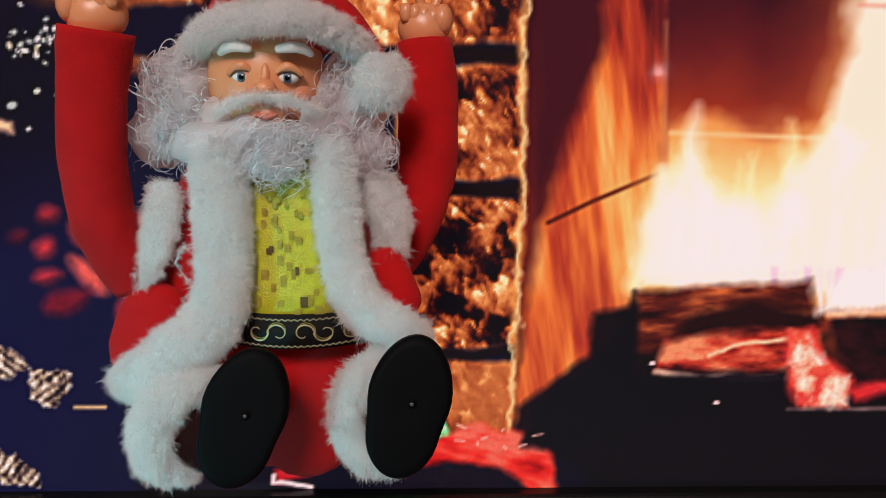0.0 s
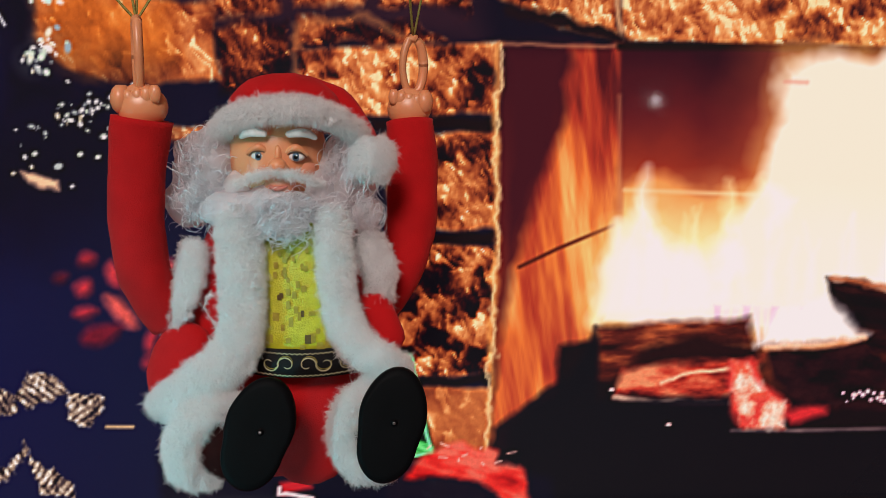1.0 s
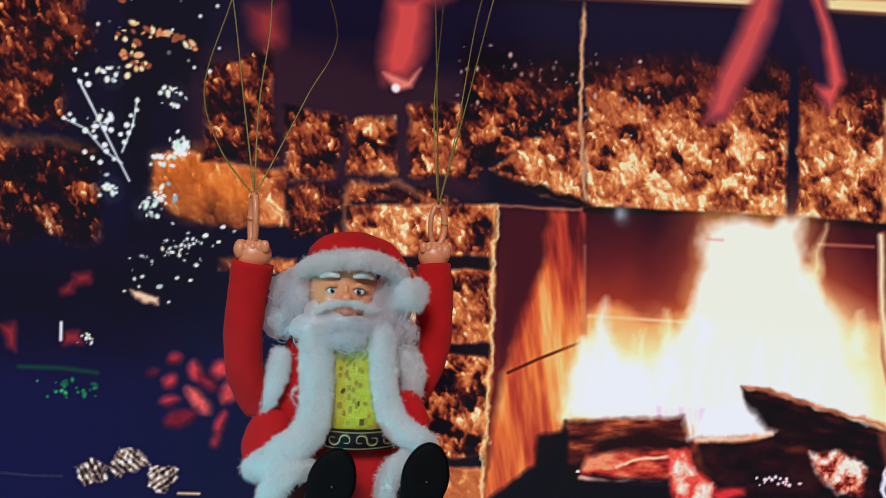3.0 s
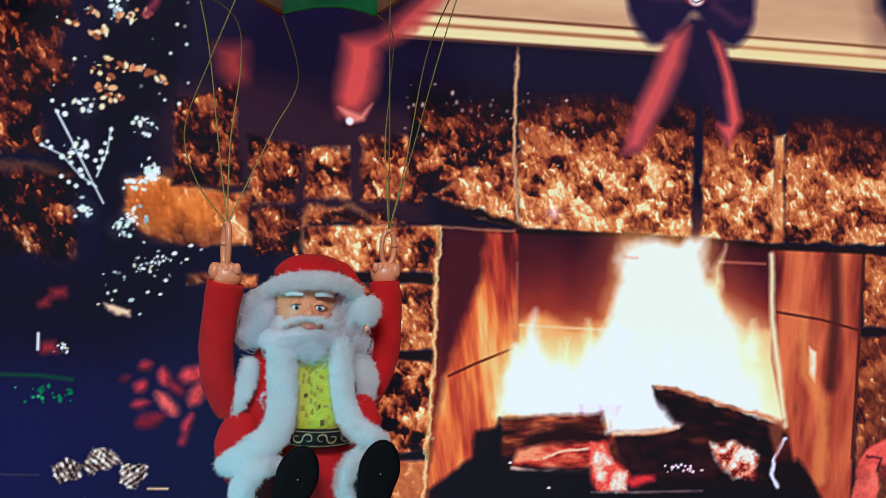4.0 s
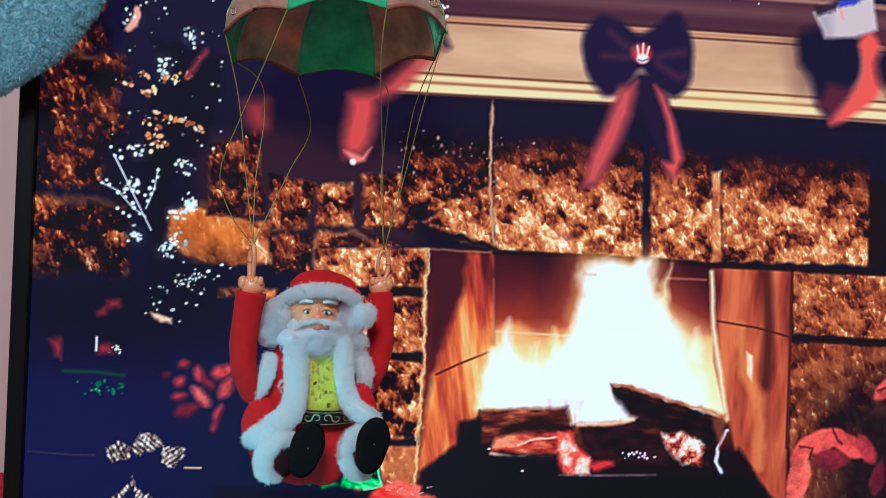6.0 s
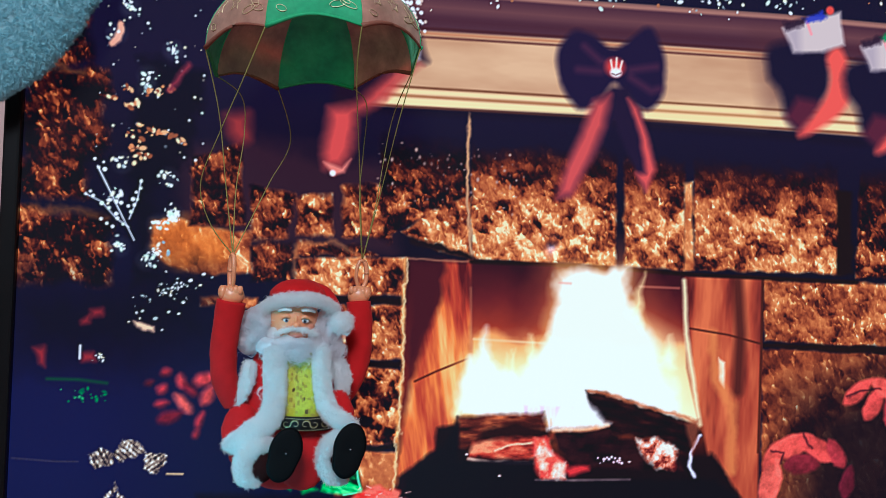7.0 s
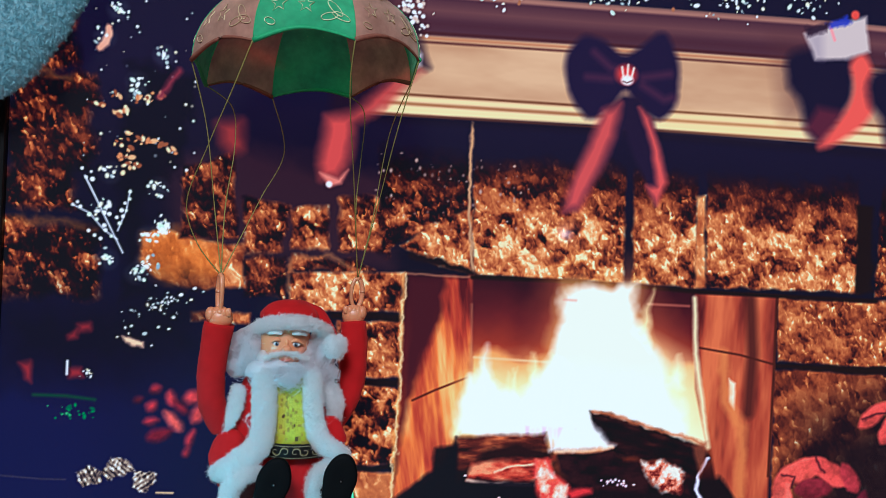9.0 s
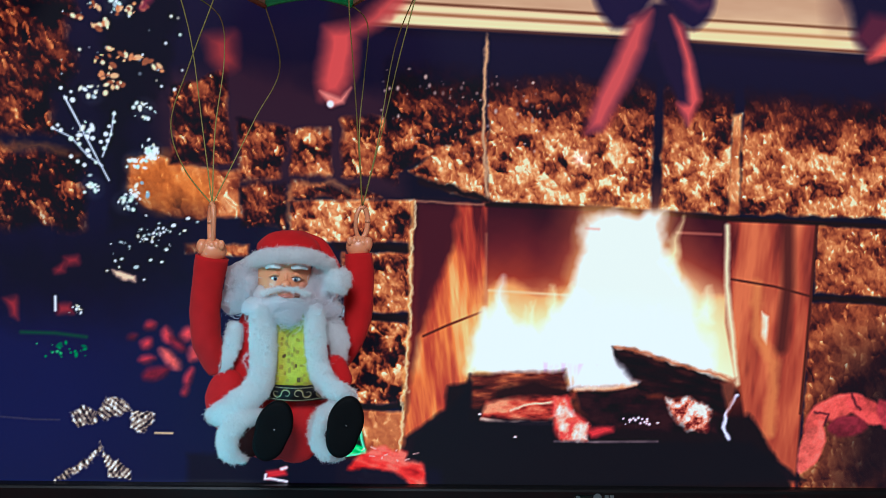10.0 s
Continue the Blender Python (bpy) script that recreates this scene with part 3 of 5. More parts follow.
# ---- bow on the mantel ----
BOW, RIB = (28, 18, 48), (222, 80, 74)
lay(area([(378, 356), (387, 373), (398, 376), (411, 370), (423, 364), (438, 375), (451, 382), (460, 370), (464, 351), (462, 330), (452, 319), (440, 325), (425, 338), (412, 322), (397, 316), (384, 331)], 3, 1.5, 12, curved=True), BOW, "ribbon_bow")
for pts in ([(399, 364), (412, 354), (421, 353)], [(395, 346), (413, 346)], [(437, 349), (457, 353)], [(437, 343), (454, 334), (460, 336)]):
    lay(line(pts, 4.5, 3.0), (104, 44, 66), amount=0.5)
lay(area([(412, 327), (423, 335), (435, 336), (446, 322), (459, 280), (453, 256), (441, 279), (426, 308), (413, 286), (394, 249), (384, 247), (392, 277)], 2.5, 1), (30, 18, 44), "ribbon_bow")
lay(area([(409, 322), (421, 328), (418, 304), (408, 277), (396, 251), (384, 248), (389, 272), (400, 297)], 5, 1), RIB, "ribbon_bow", 0.9)
lay(area([(436, 327), (444, 320), (454, 297), (461, 274), (454, 257), (445, 270), (453, 271), (448, 296)], 3, 1), RIB, "ribbon_bow", 0.95)
lay(dot((424, 350), 7.5, 3, 0.9), (206, 60, 58), "ribbon_bow")
lay(dot((425, 346), 4.5, 1.4, 0.8), (255, 232, 224), "ribbon_bow")
for dx in (-10, 0, 10):
    p = (425, 348)
    lay(line([(p[0] + dx * 0.3, p[1]), (p[0] + dx * 0.45, p[1] + 7 + (2 if dx == 0 else 0))], 2, 0.8, taper=0.4), (255, 214, 196), "ribbon_bow")
lay(line([(422, 345), (425, 344), (429, 346)], 1, 0.5), (120, 80, 80))

# ---- stockings ----
def sock(du, dv, kind, wrap):
    move = lambda pts: [(a + du, b + dv) for a, b in pts]
    lay(area(move([(552, 377), (594, 384), (602, 355), (597, 335), (579, 311), (566, 322), (560, 341), (549, 355)]), 5, 1.5, curved=True), (22, 16, 40), kind)
    lay(area(move([(598, 373), (610, 380), (621, 352), (614, 329), (587, 309), (577, 310), (596, 335), (602, 354)]), 3.5, 1, curved=True), (230, 82, 70), kind)
    lay(area(move([(575, 338), (596, 336), (580, 311), (566, 322)]), 4), (110, 34, 50), kind, 0.7)
    lay(area(move([(560, 392), (583, 401), (608, 409), (613, 383), (594, 375), (570, 373)]), 2, 1.2), (206, 182, 174), kind)
    lay(area(move([(562, 390), (574, 395), (576, 374), (570, 374)]), 4), (160, 140, 150), amount=0.6)
    lay(line(move([(580, 398), (584, 389)]), 2.4, 0.7), (244, 150, 150))
    lay(area(move([(576, 401), (592, 408), (597, 403), (580, 397)]), 1.5, 1.6, 4), wrap, amount=0.85)
    lay(area(move([(560, 396), (578, 402), (577, 395), (562, 390)]), 2, 2, 5), (40, 22, 40), kind, 0.9)
    lay(dot(move([(599, 409)])[0], 3.4, 1), (220, 70, 60))


sock(0, 0, "stocking#1", (40, 52, 170))
sock(67, -9, "stocking#2", (24, 130, 70))
lay(area([(211, 351), (266, 380), (280, 344), (264, 337), (233, 304), (213, 303)], 4, 2), (30, 16, 34), "stocking#3")
lay(area([(245, 315), (268, 343), (275, 340), (249, 311)], 4, 2), (170, 60, 56), "stocking#3", 0.8)
lay(area([(210, 303), (228, 306), (231, 309), (252, 330), (264, 336), (245, 310), (229, 300), (227, 275), (221, 261), (209, 260), (206, 270)], 6, 1.5), (208, 70, 66), "stocking#3")
lay(area([(207, 264), (221, 260), (227, 267), (223, 257), (215, 254)], 1.5, 1), (226, 120, 104))
lay(dot((214, 256), 2.2, 0.8), (240, 222, 220))
lay(area([(136, 293), (152, 295), (154, 277), (145, 273), (139, 280)], 6, 2), (170, 52, 50), "dim_stocking", 0.85)
lay(area([(146, 350), (175, 345), (178, 333), (156, 335)], 6, 3), (190, 50, 48), "stocking#3", 0.7)
lay(area([(263, 365), (274, 352), (274, 344), (268, 339)], 2, 1), (214, 200, 196), "stocking#3")
lay(area([(136, 373), (144, 394), (158, 395), (147, 370)], 3, 1), (200, 170, 168), "stocking#3")
lay(area([(162, 395), (241, 402), (250, 387), (242, 378), (162, 387)], 4, 2), (44, 24, 36), "stocking#3")
for k in range(60):
    lay(dot(((262, 380)[0] + random.gauss(3, 5.5), (266, 378)[1] + random.gauss(0, 12)), random.uniform(0.7, 1.8), 0.5), random.choice([(236, 226, 222), (206, 176, 160), (250, 244, 240)]))
for k in range(40):
    lay(dot(((241, 394)[0] + random.gauss(0, 9), (241, 394)[1] + random.gauss(0, 6)), random.uniform(0.7, 1.6), 0.5), random.choice([(40, 70, 220), (236, 226, 222), (190, 50, 50)]))

# ---- garland on the mantel shelf ----
def sprinkle(c, n, su, sv, r0, r1, colours, kind=None):
    for k in range(n):
        p = (c[0] + random.gauss(0, su), c[1] + random.gauss(0, sv))
        lay(dot(p, random.uniform(r0, r1) * 0.72, 0.5, random.uniform(0.35, 1.9), random.uniform(0, 180)), random.choice(colours), kind)


SNOW = [(244, 246, 240), (190, 204, 186), (255, 255, 246), (226, 214, 178), (150, 160, 160)]
LEAF = [(206, 156, 120), (160, 96, 66), (236, 206, 176)]
for c, n in zip([(418, 412), (405, 406), (435, 415), (499, 412), (513, 407), (559, 417), (570, 423), (320, 397), (336, 403), (649, 421), (689, 424)], (60, 40, 50, 14, 16, 26, 18, 14, 12, 10, 20)):
    sprinkle(c, n, 8, 6, 0.6, 2.0, SNOW if n > 13 else LEAF)
for c in [(390, 441), (434, 449), (524, 445), (478, 457), (347, 432), (594, 460), (264, 421), (666, 462), (475, 421), (487, 415)]:
    sprinkle(c, 20, 16, 12, 0.5, 2.2, SNOW + LEAF)

# ---- tree ----
lay(area([(-6, 171), (52, 167), (101, 181), (132, 170), (134, 130), (81, 112), (-4, 115)], 22, 8), (11, 8, 24), None, 0.8)
lay(area([(76, 329), (122, 325), (113, 261), (90, 236), (86, 192), (98, 174), (79, 168), (71, 258)], 4, 6), (11, 8, 22), "tree", 0.75)
for c in [(59, 345)]:
    lay(line([(c[0] + 2, c[1] + 6), (c[0], c[1] - 4), (c[0] - 2, c[1] - 7)], 5, 1, 2), (226, 150, 120))
for c, n in zip([(67, 364), (87, 380), (98, 336), (81, 317), (81, 308), (59, 345), (67, 254), (98, 246), (103, 219), (92, 212), (92, 194), (67, 195), (86, 186), (63, 230)], (16, 12, 9, 10, 8, 8, 10, 14, 34, 16, 16, 14, 14, 12)):
    sprinkle(c, n, 3.0, 2.6, 0.6, 2.0, SNOW + [(196, 226, 196)])
    glow(dot(c, 4, 5), (40, 46, 42))
for k in range(60):
    c = ((48, 385)[0] + 75 * random.random(), (48, 385)[1] - 130 * random.random())
    lay(dot(c, random.uniform(0.3, 1.1), 0.5), random.choice(SNOW), None, random.uniform(0.3, 1))
for pts, w in (([(59, 300), (68, 306), (77, 300), (70, 295)], 6), ([(69, 276), (76, 280), (84, 277)], 6), ([(74, 266), (79, 267), (82, 262), (77, 259)], 7), ([(90, 277), (98, 276), (107, 272)], 4.5), ([(83, 305), (90, 305), (97, 309)], 5)):
    for c in pts:
        sprinkle(c, 5, w * 0.45, w * 0.3, 0.9, 2.6, [(198, 120, 76), (244, 196, 150), (140, 74, 48), (226, 158, 110)])
lay(line([(97, 309), (103, 319), (109, 326)], 4, 2, 2), (124, 40, 56))
# twig with white berries
lay(line([(50, 251), (57, 238), (69, 215), (77, 200)], 1.1, 0.6, taper=0.6), (226, 230, 236))
lay(line([(43, 231), (54, 226), (64, 215), (73, 209)], 0.9, 0.6), (196, 200, 206))
lay(line([(80, 243), (78, 229), (73, 215)], 0.9, 0.6), (196, 200, 206))
for c in [(48, 256), (54, 254), (51, 250), (55, 249), (43, 231), (48, 230), (54, 225), (59, 222), (64, 218), (67, 226), (72, 224), (75, 229), (77, 234), (80, 242), (80, 237), (78, 229), (65, 215), (58, 211), (54, 214), (69, 211), (76, 225), (74, 220), (62, 209), (46, 233)]:
    lay(dot(c, random.uniform(0.9, 1.6), 0.5), random.choice(SNOW[:3]), None)
for c, n in zip([(103, 167), (101, 164), (86, 158)], (24, 14, 9)):
    sprinkle(c, n, 6.5, 3.6, 0.3, 1.1, SNOW)
for c in [(85, 150), (76, 142), (94, 145), (103, 150), (110, 149), (99, 137), (113, 157), (126, 178), (117, 173), (132, 176), (124, 170), (108, 174)]:
    lay(dot(c, random.uniform(0.8, 1.9), 0.5, 0.7, 20), random.choice(SNOW), None)
lay(area([(79, 143), (85, 141), (93, 139), (94, 135), (88, 136), (82, 138)], 1.2, 1.2, 5), (244, 190, 150))
for pts in ([(44, 142), (49, 145), (50, 140), (45, 139)], [(49, 149), (57, 150), (58, 146), (51, 144)], [(45, 119), (53, 120), (55, 114), (46, 113)], [(13, 122), (20, 124), (22, 109), (18, 111)]):
    lay(area(pts, 2.5, 2), (170, 40, 46), None, 0.8)
lay(line([(44, 124), (44, 115)], 1.6, 0.6), (200, 200, 205))
sprinkle((58, 116), 12, 3, 1.6, 0.4, 1.2, SNOW)
lay(line([(23, 100), (44, 100), (63, 98)], 2, 1.2), (16, 60, 44))
sprinkle((50, 90), 26, 9, 3.5, 0.5, 1.8, [(24, 110, 66), (16, 84, 60), (60, 150, 96)])

# ---- poinsettia by the tree and the ones on the hearth ----
def petal(c, long, wide, turn, colour, kind="poinsettia", soft=2.6):
    a = radians(turn)
    ca, sa = math.cos(a), math.sin(a)
    pts = [(c[0] + ca * x * long - sa * y * wide, c[1] + sa * x * long + ca * y * wide) for x, y in ((-1, -0.1), (-0.5, -0.9), (0.3, -0.8), (1, 0), (0.4, 0.8), (-0.5, 0.8))]
    sl, m = area(pts, soft, 1, 6, int(turn) % 50 + 1, curved=True)
    side = ((V[sl] - c[1]) * ca - (U[sl] - c[0]) * sa) / wide
    tone = np.clip(0.95 + 0.2 * side + 0.5 * (fbm(U[sl] / 5, V[sl] / 5, int(turn) + 40, 3) - 0.5), 0.4, 1.1)[..., None]
    lay((sl, m), np.array(colour) / 255 * tone, kind)


for c, l, w, t, col in zip([(103, 107), (114, 101), (101, 95), (116, 85), (131, 103), (133, 91), (107, 75), (101, 84), (128, 73), (126, 63), (92, 99), (120, 95)],
                           (3.5, 5, 4, 9, 9, 8, 9, 5, 6, 3, 3, 7), (2.6, 3.6, 3, 4, 5, 4.5, 4.5, 2.4, 2.6, 2, 2, 3),
                           (10, 100, 40, 130, 15, 60, 20, 10, 70, 60, 20, 140), ((205, 48, 60), (214, 60, 66), (206, 52, 62), (236, 92, 84), (206, 60, 64), (214, 70, 70), (120, 24, 44), (190, 46, 58), (190, 48, 60), (180, 44, 56), (110, 26, 42), (120, 26, 42))):
    petal(c, l, w, t, col)
for c, l, w, t, col in zip([(570, 49), (588, 62), (608, 60), (625, 56), (569, 29), (596, 47), (641, 106), (656, 97), (672, 88), (666, 109), (691, 98), (636, 33)],
                           (17, 19, 19, 14, 19, 16, 16, 16, 18, 16, 18, 14), (8, 10, 9, 7, 10, 9, 7, 8, 8, 8, 8, 7), (250, 20, 150, 120, 250, 0, 40, 60, 100, 150, 20, 80),
                           ((236, 84, 70), (232, 80, 68), (206, 66, 60), (160, 44, 50), (240, 92, 76), (120, 30, 40), (214, 70, 62), (206, 66, 60), (150, 40, 46), (226, 78, 66), (180, 52, 54), (90, 22, 36))):
    petal(c, l, w, t, tuple(min(255, int(k * 1.08)) for k in col), soft=1.4, kind="poinsettia#2" if c[1] < (643, 74)[1] else "poinsettia#3")
for pts in ([(569, 58), (581, 56), (577, 47)], [(632, 101), (646, 107), (661, 109)], [(595, 72), (603, 60)]):
    lay(line(pts, 1.6, 1, 2.5), (44, 12, 24), amount=0.8)
# the dark hearth edge, a green box and a heap of wet red leaves
lay(area([(128, 20), (226, 20), (272, 17), (300, 10), (300, -8), (128, -8)], 2.5, 2), (14, 11, 28), "dark_backdrop", 0.96)
sl, m = area([(228, 66), (236, 66), (247, 22), (232, 20), (216, 22)], 1.2, 0.8)
lay((sl, m), ramp(fbm(U[sl] / 12 + 0.3, V[sl] / 5 + U[sl] / 16, 990, 3), [(0.28, (4, 34, 22)), (0.45, (8, 96, 44)), (0.58, (20, 160, 70)), (0.72, (96, 236, 130))]), "gift_box#green")
lay(line([(237, 65), (241, 44), (246, 22), (233, 20)], 1.4, 0.5, 0.6), (110, 246, 160), "gift_box#green")
lay(area([(230, 67), (237, 68), (236, 62), (231, 62)], 0.8, 1.5, 4), (150, 255, 190), "gift_box#green")
for pts in ([(192, 30), (197, 34), (195, 22), (190, 25)], [(199, 26), (208, 28), (215, 23), (204, 21)]):
    lay(area(pts, 1.4, 1.5, 5), (34, 160, 66), "gift_box#green")
sl, m = area([(236, 11), (240, 18), (247, 23), (259, 27), (267, 24), (275, 23), (276, 17), (286, 15), (289, 6), (289, -1), (281, -1), (270, 7), (259, 10), (247, 12)], 1.6, 2.4, 8, 31, curved=True)
fold = fbm(U[sl] / 16 + V[sl] / 20, V[sl] / 9, 991, 3)
lay((sl, m), ramp(fold, [(0.28, (140, 14, 18)), (0.42, (206, 30, 28)), (0.58, (236, 54, 44)), (0.74, (250, 104, 84))]), "poinsettia#4")
for k in range(9):
    f = k / 8
    c = (244 + 34 * f + 3 * math.sin(k * 2.7), 24 - 6 * f + 4 * math.sin(k * 4.1))
    lay(line([c, (c[0] + 1.5 + math.sin(k) * 2, c[1] + 1.2 * math.cos(k * 1.7))], 0.7, 0.5, 0.8), (255, 190, 176), "poinsettia#4", 0.75)
# red sweet
lay(area([(180, 8), (192, 11), (194, 6), (181, 2)], 1.4, 1), (196, 36, 44), "wrapped_sweet")
lay(line([(180, 6), (180, 3), (194, 1)], 1.8, 0.7, 1), (250, 210, 214), "wrapped_sweet")
lay(line([(190, 10), (193, 11)], 2.2, 0.7, 1), (250, 190, 190), "wrapped_sweet")
# golden bow on the dark box
def foil(pts, seed):
    sl, m = area(pts, 0.8, 2.2, 4, seed)
    a = (0.5, 0.9, -0.9, 0.6, -0.7)[seed - 1]
    rib = 0.5 + 0.5 * np.sin((U[sl] * math.cos(a) + V[sl] * math.sin(a)) * 2.1 + 3 * fbm(U[sl] / 5, V[sl] / 5, 1020 + seed, 2))
    tone = 0.24 * rib + 0.95 * fbm(U[sl] / 2.2, V[sl] / 2.8, 1000 + seed, 3) - 0.10
    lay((sl, m), ramp(tone, [(0.2, (24, 18, 34)), (0.42, (112, 90, 80)), (0.58, (176, 152, 128)), (0.8, (250, 240, 222))]), "golden_bow", 0.92)


foil([(54, 47), (62, 52), (70, 49), (70, 41), (58, 37), (54, 41)], 1)
foil([(68, 46), (76, 58), (87, 57), (92, 49), (81, 45), (74, 42)], 2)
foil([(92, 49), (107, 48), (106, 42), (100, 33), (91, 37)], 3)
foil([(51, 8), (62, 15), (69, 22), (72, 27), (73, 22), (64, 11), (53, 3), (40, -3)], 4)
foil([(73, 23), (80, 16), (91, 8), (92, 1), (78, 3), (74, 15)], 5)
lay(line([(107, 34), (118, 34)], 1.4, 0.5), (176, 146, 116), "golden_bow")
lay(line([(2, 44), (31, 42), (46, 42)], 1.2, 0.5), (60, 52, 70), "golden_bow", 0.6)


# the set's own edge sharpening
IMG = np.clip(IMG, 0, 0.98)
SOFT = IMG.copy()
for axis in (0, 1):
    SOFT = (np.roll(SOFT, 2, axis) + np.roll(SOFT, 1, axis) + SOFT + np.roll(SOFT, -1, axis) + np.roll(SOFT, -2, axis)) / 5
IMG = np.clip(IMG + 0.55 * (IMG - SOFT), 0.045, 0.93)
LIN = np.where(IMG <= 0.04045, IMG / 12.92, ((np.clip(IMG, 0, 2) + 0.055) / 1.055) ** 2.4)
screen = part("screen", boxed(LEFT, LEFT + WIDE, 0.0005, 0.012, BOTTOM, BOTTOM + HIGH), M_BEZEL, tv, "lit glossy screen with a fireplace picture")
FACE = np.maximum.reduce([LAB[:-1, :-1], LAB[1:, :-1], LAB[:-1, 1:], LAB[1:, 1:]])
J, I = np.mgrid[0:NY, 0:NX]
QUADS = np.stack([J * (NX + 1) + I, J * (NX + 1) + I + 1, (J + 1) * (NX + 1) + I + 1, (J + 1) * (NX + 1) + I], -1)
PLACES = np.stack([LEFT + U / 1000, np.zeros_like(U), BOTTOM + V / 1000], -1).reshape(-1, 3)
GRAIN = {"stone": 0.06, "log": 0.10, "golden_bow": 0.25, "poinsettia": 0.1}
for k, kind in enumerate(KINDS):
    q = QUADS[FACE == k]
    if not len(q):
        continue
    used, idx = np.unique(q.ravel(), return_inverse=True)
    me = bpy.data.meshes.new("pictured_" + kind.split("#")[0])
    me.vertices.add(len(used))
    me.vertices.foreach_set("co", PLACES[used].ravel())
    me.loops.add(len(idx))
    me.loops.foreach_set("vertex_index", idx.astype(np.int32))
    me.polygons.add(len(q))
    me.polygons.foreach_set("loop_start", np.arange(0, len(idx), 4, dtype=np.int32))
    me.update()
    at = me.color_attributes.new("picture", "FLOAT_COLOR", "POINT")
    at.data.foreach_set("color", np.concatenate([LIN.reshape(-1, 3)[used], np.full((len(used), 1), GRAIN.get(kind.split("#")[0], 0.0))], 1).ravel())
    me.materials.append(M_SCREEN)
    ob = new("pictured_" + kind.split("#")[0], me)
    ob.parent = screen

# ---- hanging doll: one mesh of felt, fur, curled hair and moulded plastic ----
M_RED = material("red_felt", (0.46, 0.006, 0.007), 0.9, spec=0.2, scale=120, vary=0.25, bump=0.35, bump_scale=2500, sheen=0.03)
M_FUR = material("white_plush", (0.9, 0.9, 0.9), 0.9, spec=0.1, scale=300, vary=0.04, sheen=0.2)
M_SKIN = material("moulded_skin_plastic", (0.74, 0.28, 0.13), 0.36, scale=120, vary=0.12, subsurface=0.15)
M_CHEEK = material("pink_moulded_plastic", (0.74, 0.26, 0.15), 0.36, scale=120, vary=0.1)
M_HAIR = material("white_curled_fibre", (0.97, 0.96, 0.98), 0.32, scale=400, vary=0.1)
M_HAIR.node_tree.nodes["Principled BSDF"].inputs["Alpha"].default_value = 1.0
M_SHOE = material("black_moulded_plastic", (0.0025, 0.0025, 0.003), 0.6, spec=0.05, scale=80, vary=0.3, bump=0.05, bump_scale=600)
M_VEST = material("yellow_green_satin", (0.44, 0.43, 0.010), 0.5, scale=420, vary=0.3, bump=0.3, bump_scale=1800, sheen=0.2)
M_GOLD = material("gold_thread", (0.42, 0.33, 0.05), 0.35, metal=0.3, scale=900, vary=0.4)
M_BROWN = material("dark_print", (0.10, 0.06, 0.015), 0.5, scale=900, vary=0.5)
M_BELT = material("black_ribbon", (0.006, 0.006, 0.007), 0.7, spec=0.2, scale=500, vary=0.4, bump=0.4, bump_scale=3000)
M_PALE = material("pale_gold_thread", (0.62, 0.58, 0.36), 0.4, metal=0.4, scale=900, vary=0.3)
M_EYE = material("eye_white", (0.75, 0.75, 0.74), 0.15, vary=0.03)
M_IRIS = material("grey_blue_eye", (0.10, 0.17, 0.24), 0.12, vary=0.3, scale=800)
M_LIP = material("lip_paint", (0.55, 0.16, 0.12), 0.4, vary=0.1)
M_WHITE = material("white_moulded_plastic", (0.82, 0.80, 0.78), 0.75, scale=500, vary=0.05, bump=0.25, bump_scale=1400)
M_BROW = material("dark_eyelid_paint", (0.16, 0.06, 0.035), 0.5, vary=0.2)
M_STEEL = material("steel_screw", (0.4, 0.4, 0.42), 0.3, metal=1.0)
M_CUFFSHADE = material("dark_cuff_shade", (0.02, 0.006, 0.006), 0.95, spec=0.02, scale=300, vary=0.3)


def airy(m, colour, share):
    """Lets part of the light through, as loose fibre does."""
    nt, b = m.node_tree, m.node_tree.nodes["Principled BSDF"]
    tl, mx = nt.nodes.new("ShaderNodeBsdfTranslucent"), nt.nodes.new("ShaderNodeMixShader")
    tl.inputs[0].default_value, mx.inputs[0].default_value = (*colour, 1), share
    nt.links.new(b.outputs[0], mx.inputs[1])
    nt.links.new(tl.outputs[0], mx.inputs[2])
    nt.links.new(mx.outputs[0], nt.nodes["Material Output"].inputs[0])


airy(M_FUR, (0.98, 0.98, 0.98), 0.6)
airy(M_HAIR, (0.99, 0.98, 1.0), 0.78)
SLOTS = [M_RED, M_FUR, M_SKIN, M_CHEEK, M_HAIR, M_SHOE, M_VEST, M_GOLD, M_BROWN, M_BELT, M_PALE, M_EYE, M_IRIS, M_LIP, M_STEEL, M_CUFFSHADE, M_WHITE, M_BROW]
RED, FUR, SKIN, CHEEK, HAIR, SHOE, VEST, GOLD, BROWN, BELT, PALE, EYE, IRIS, LIP, STEEL, CUFFSHADE, WHITE, LID = range(18)


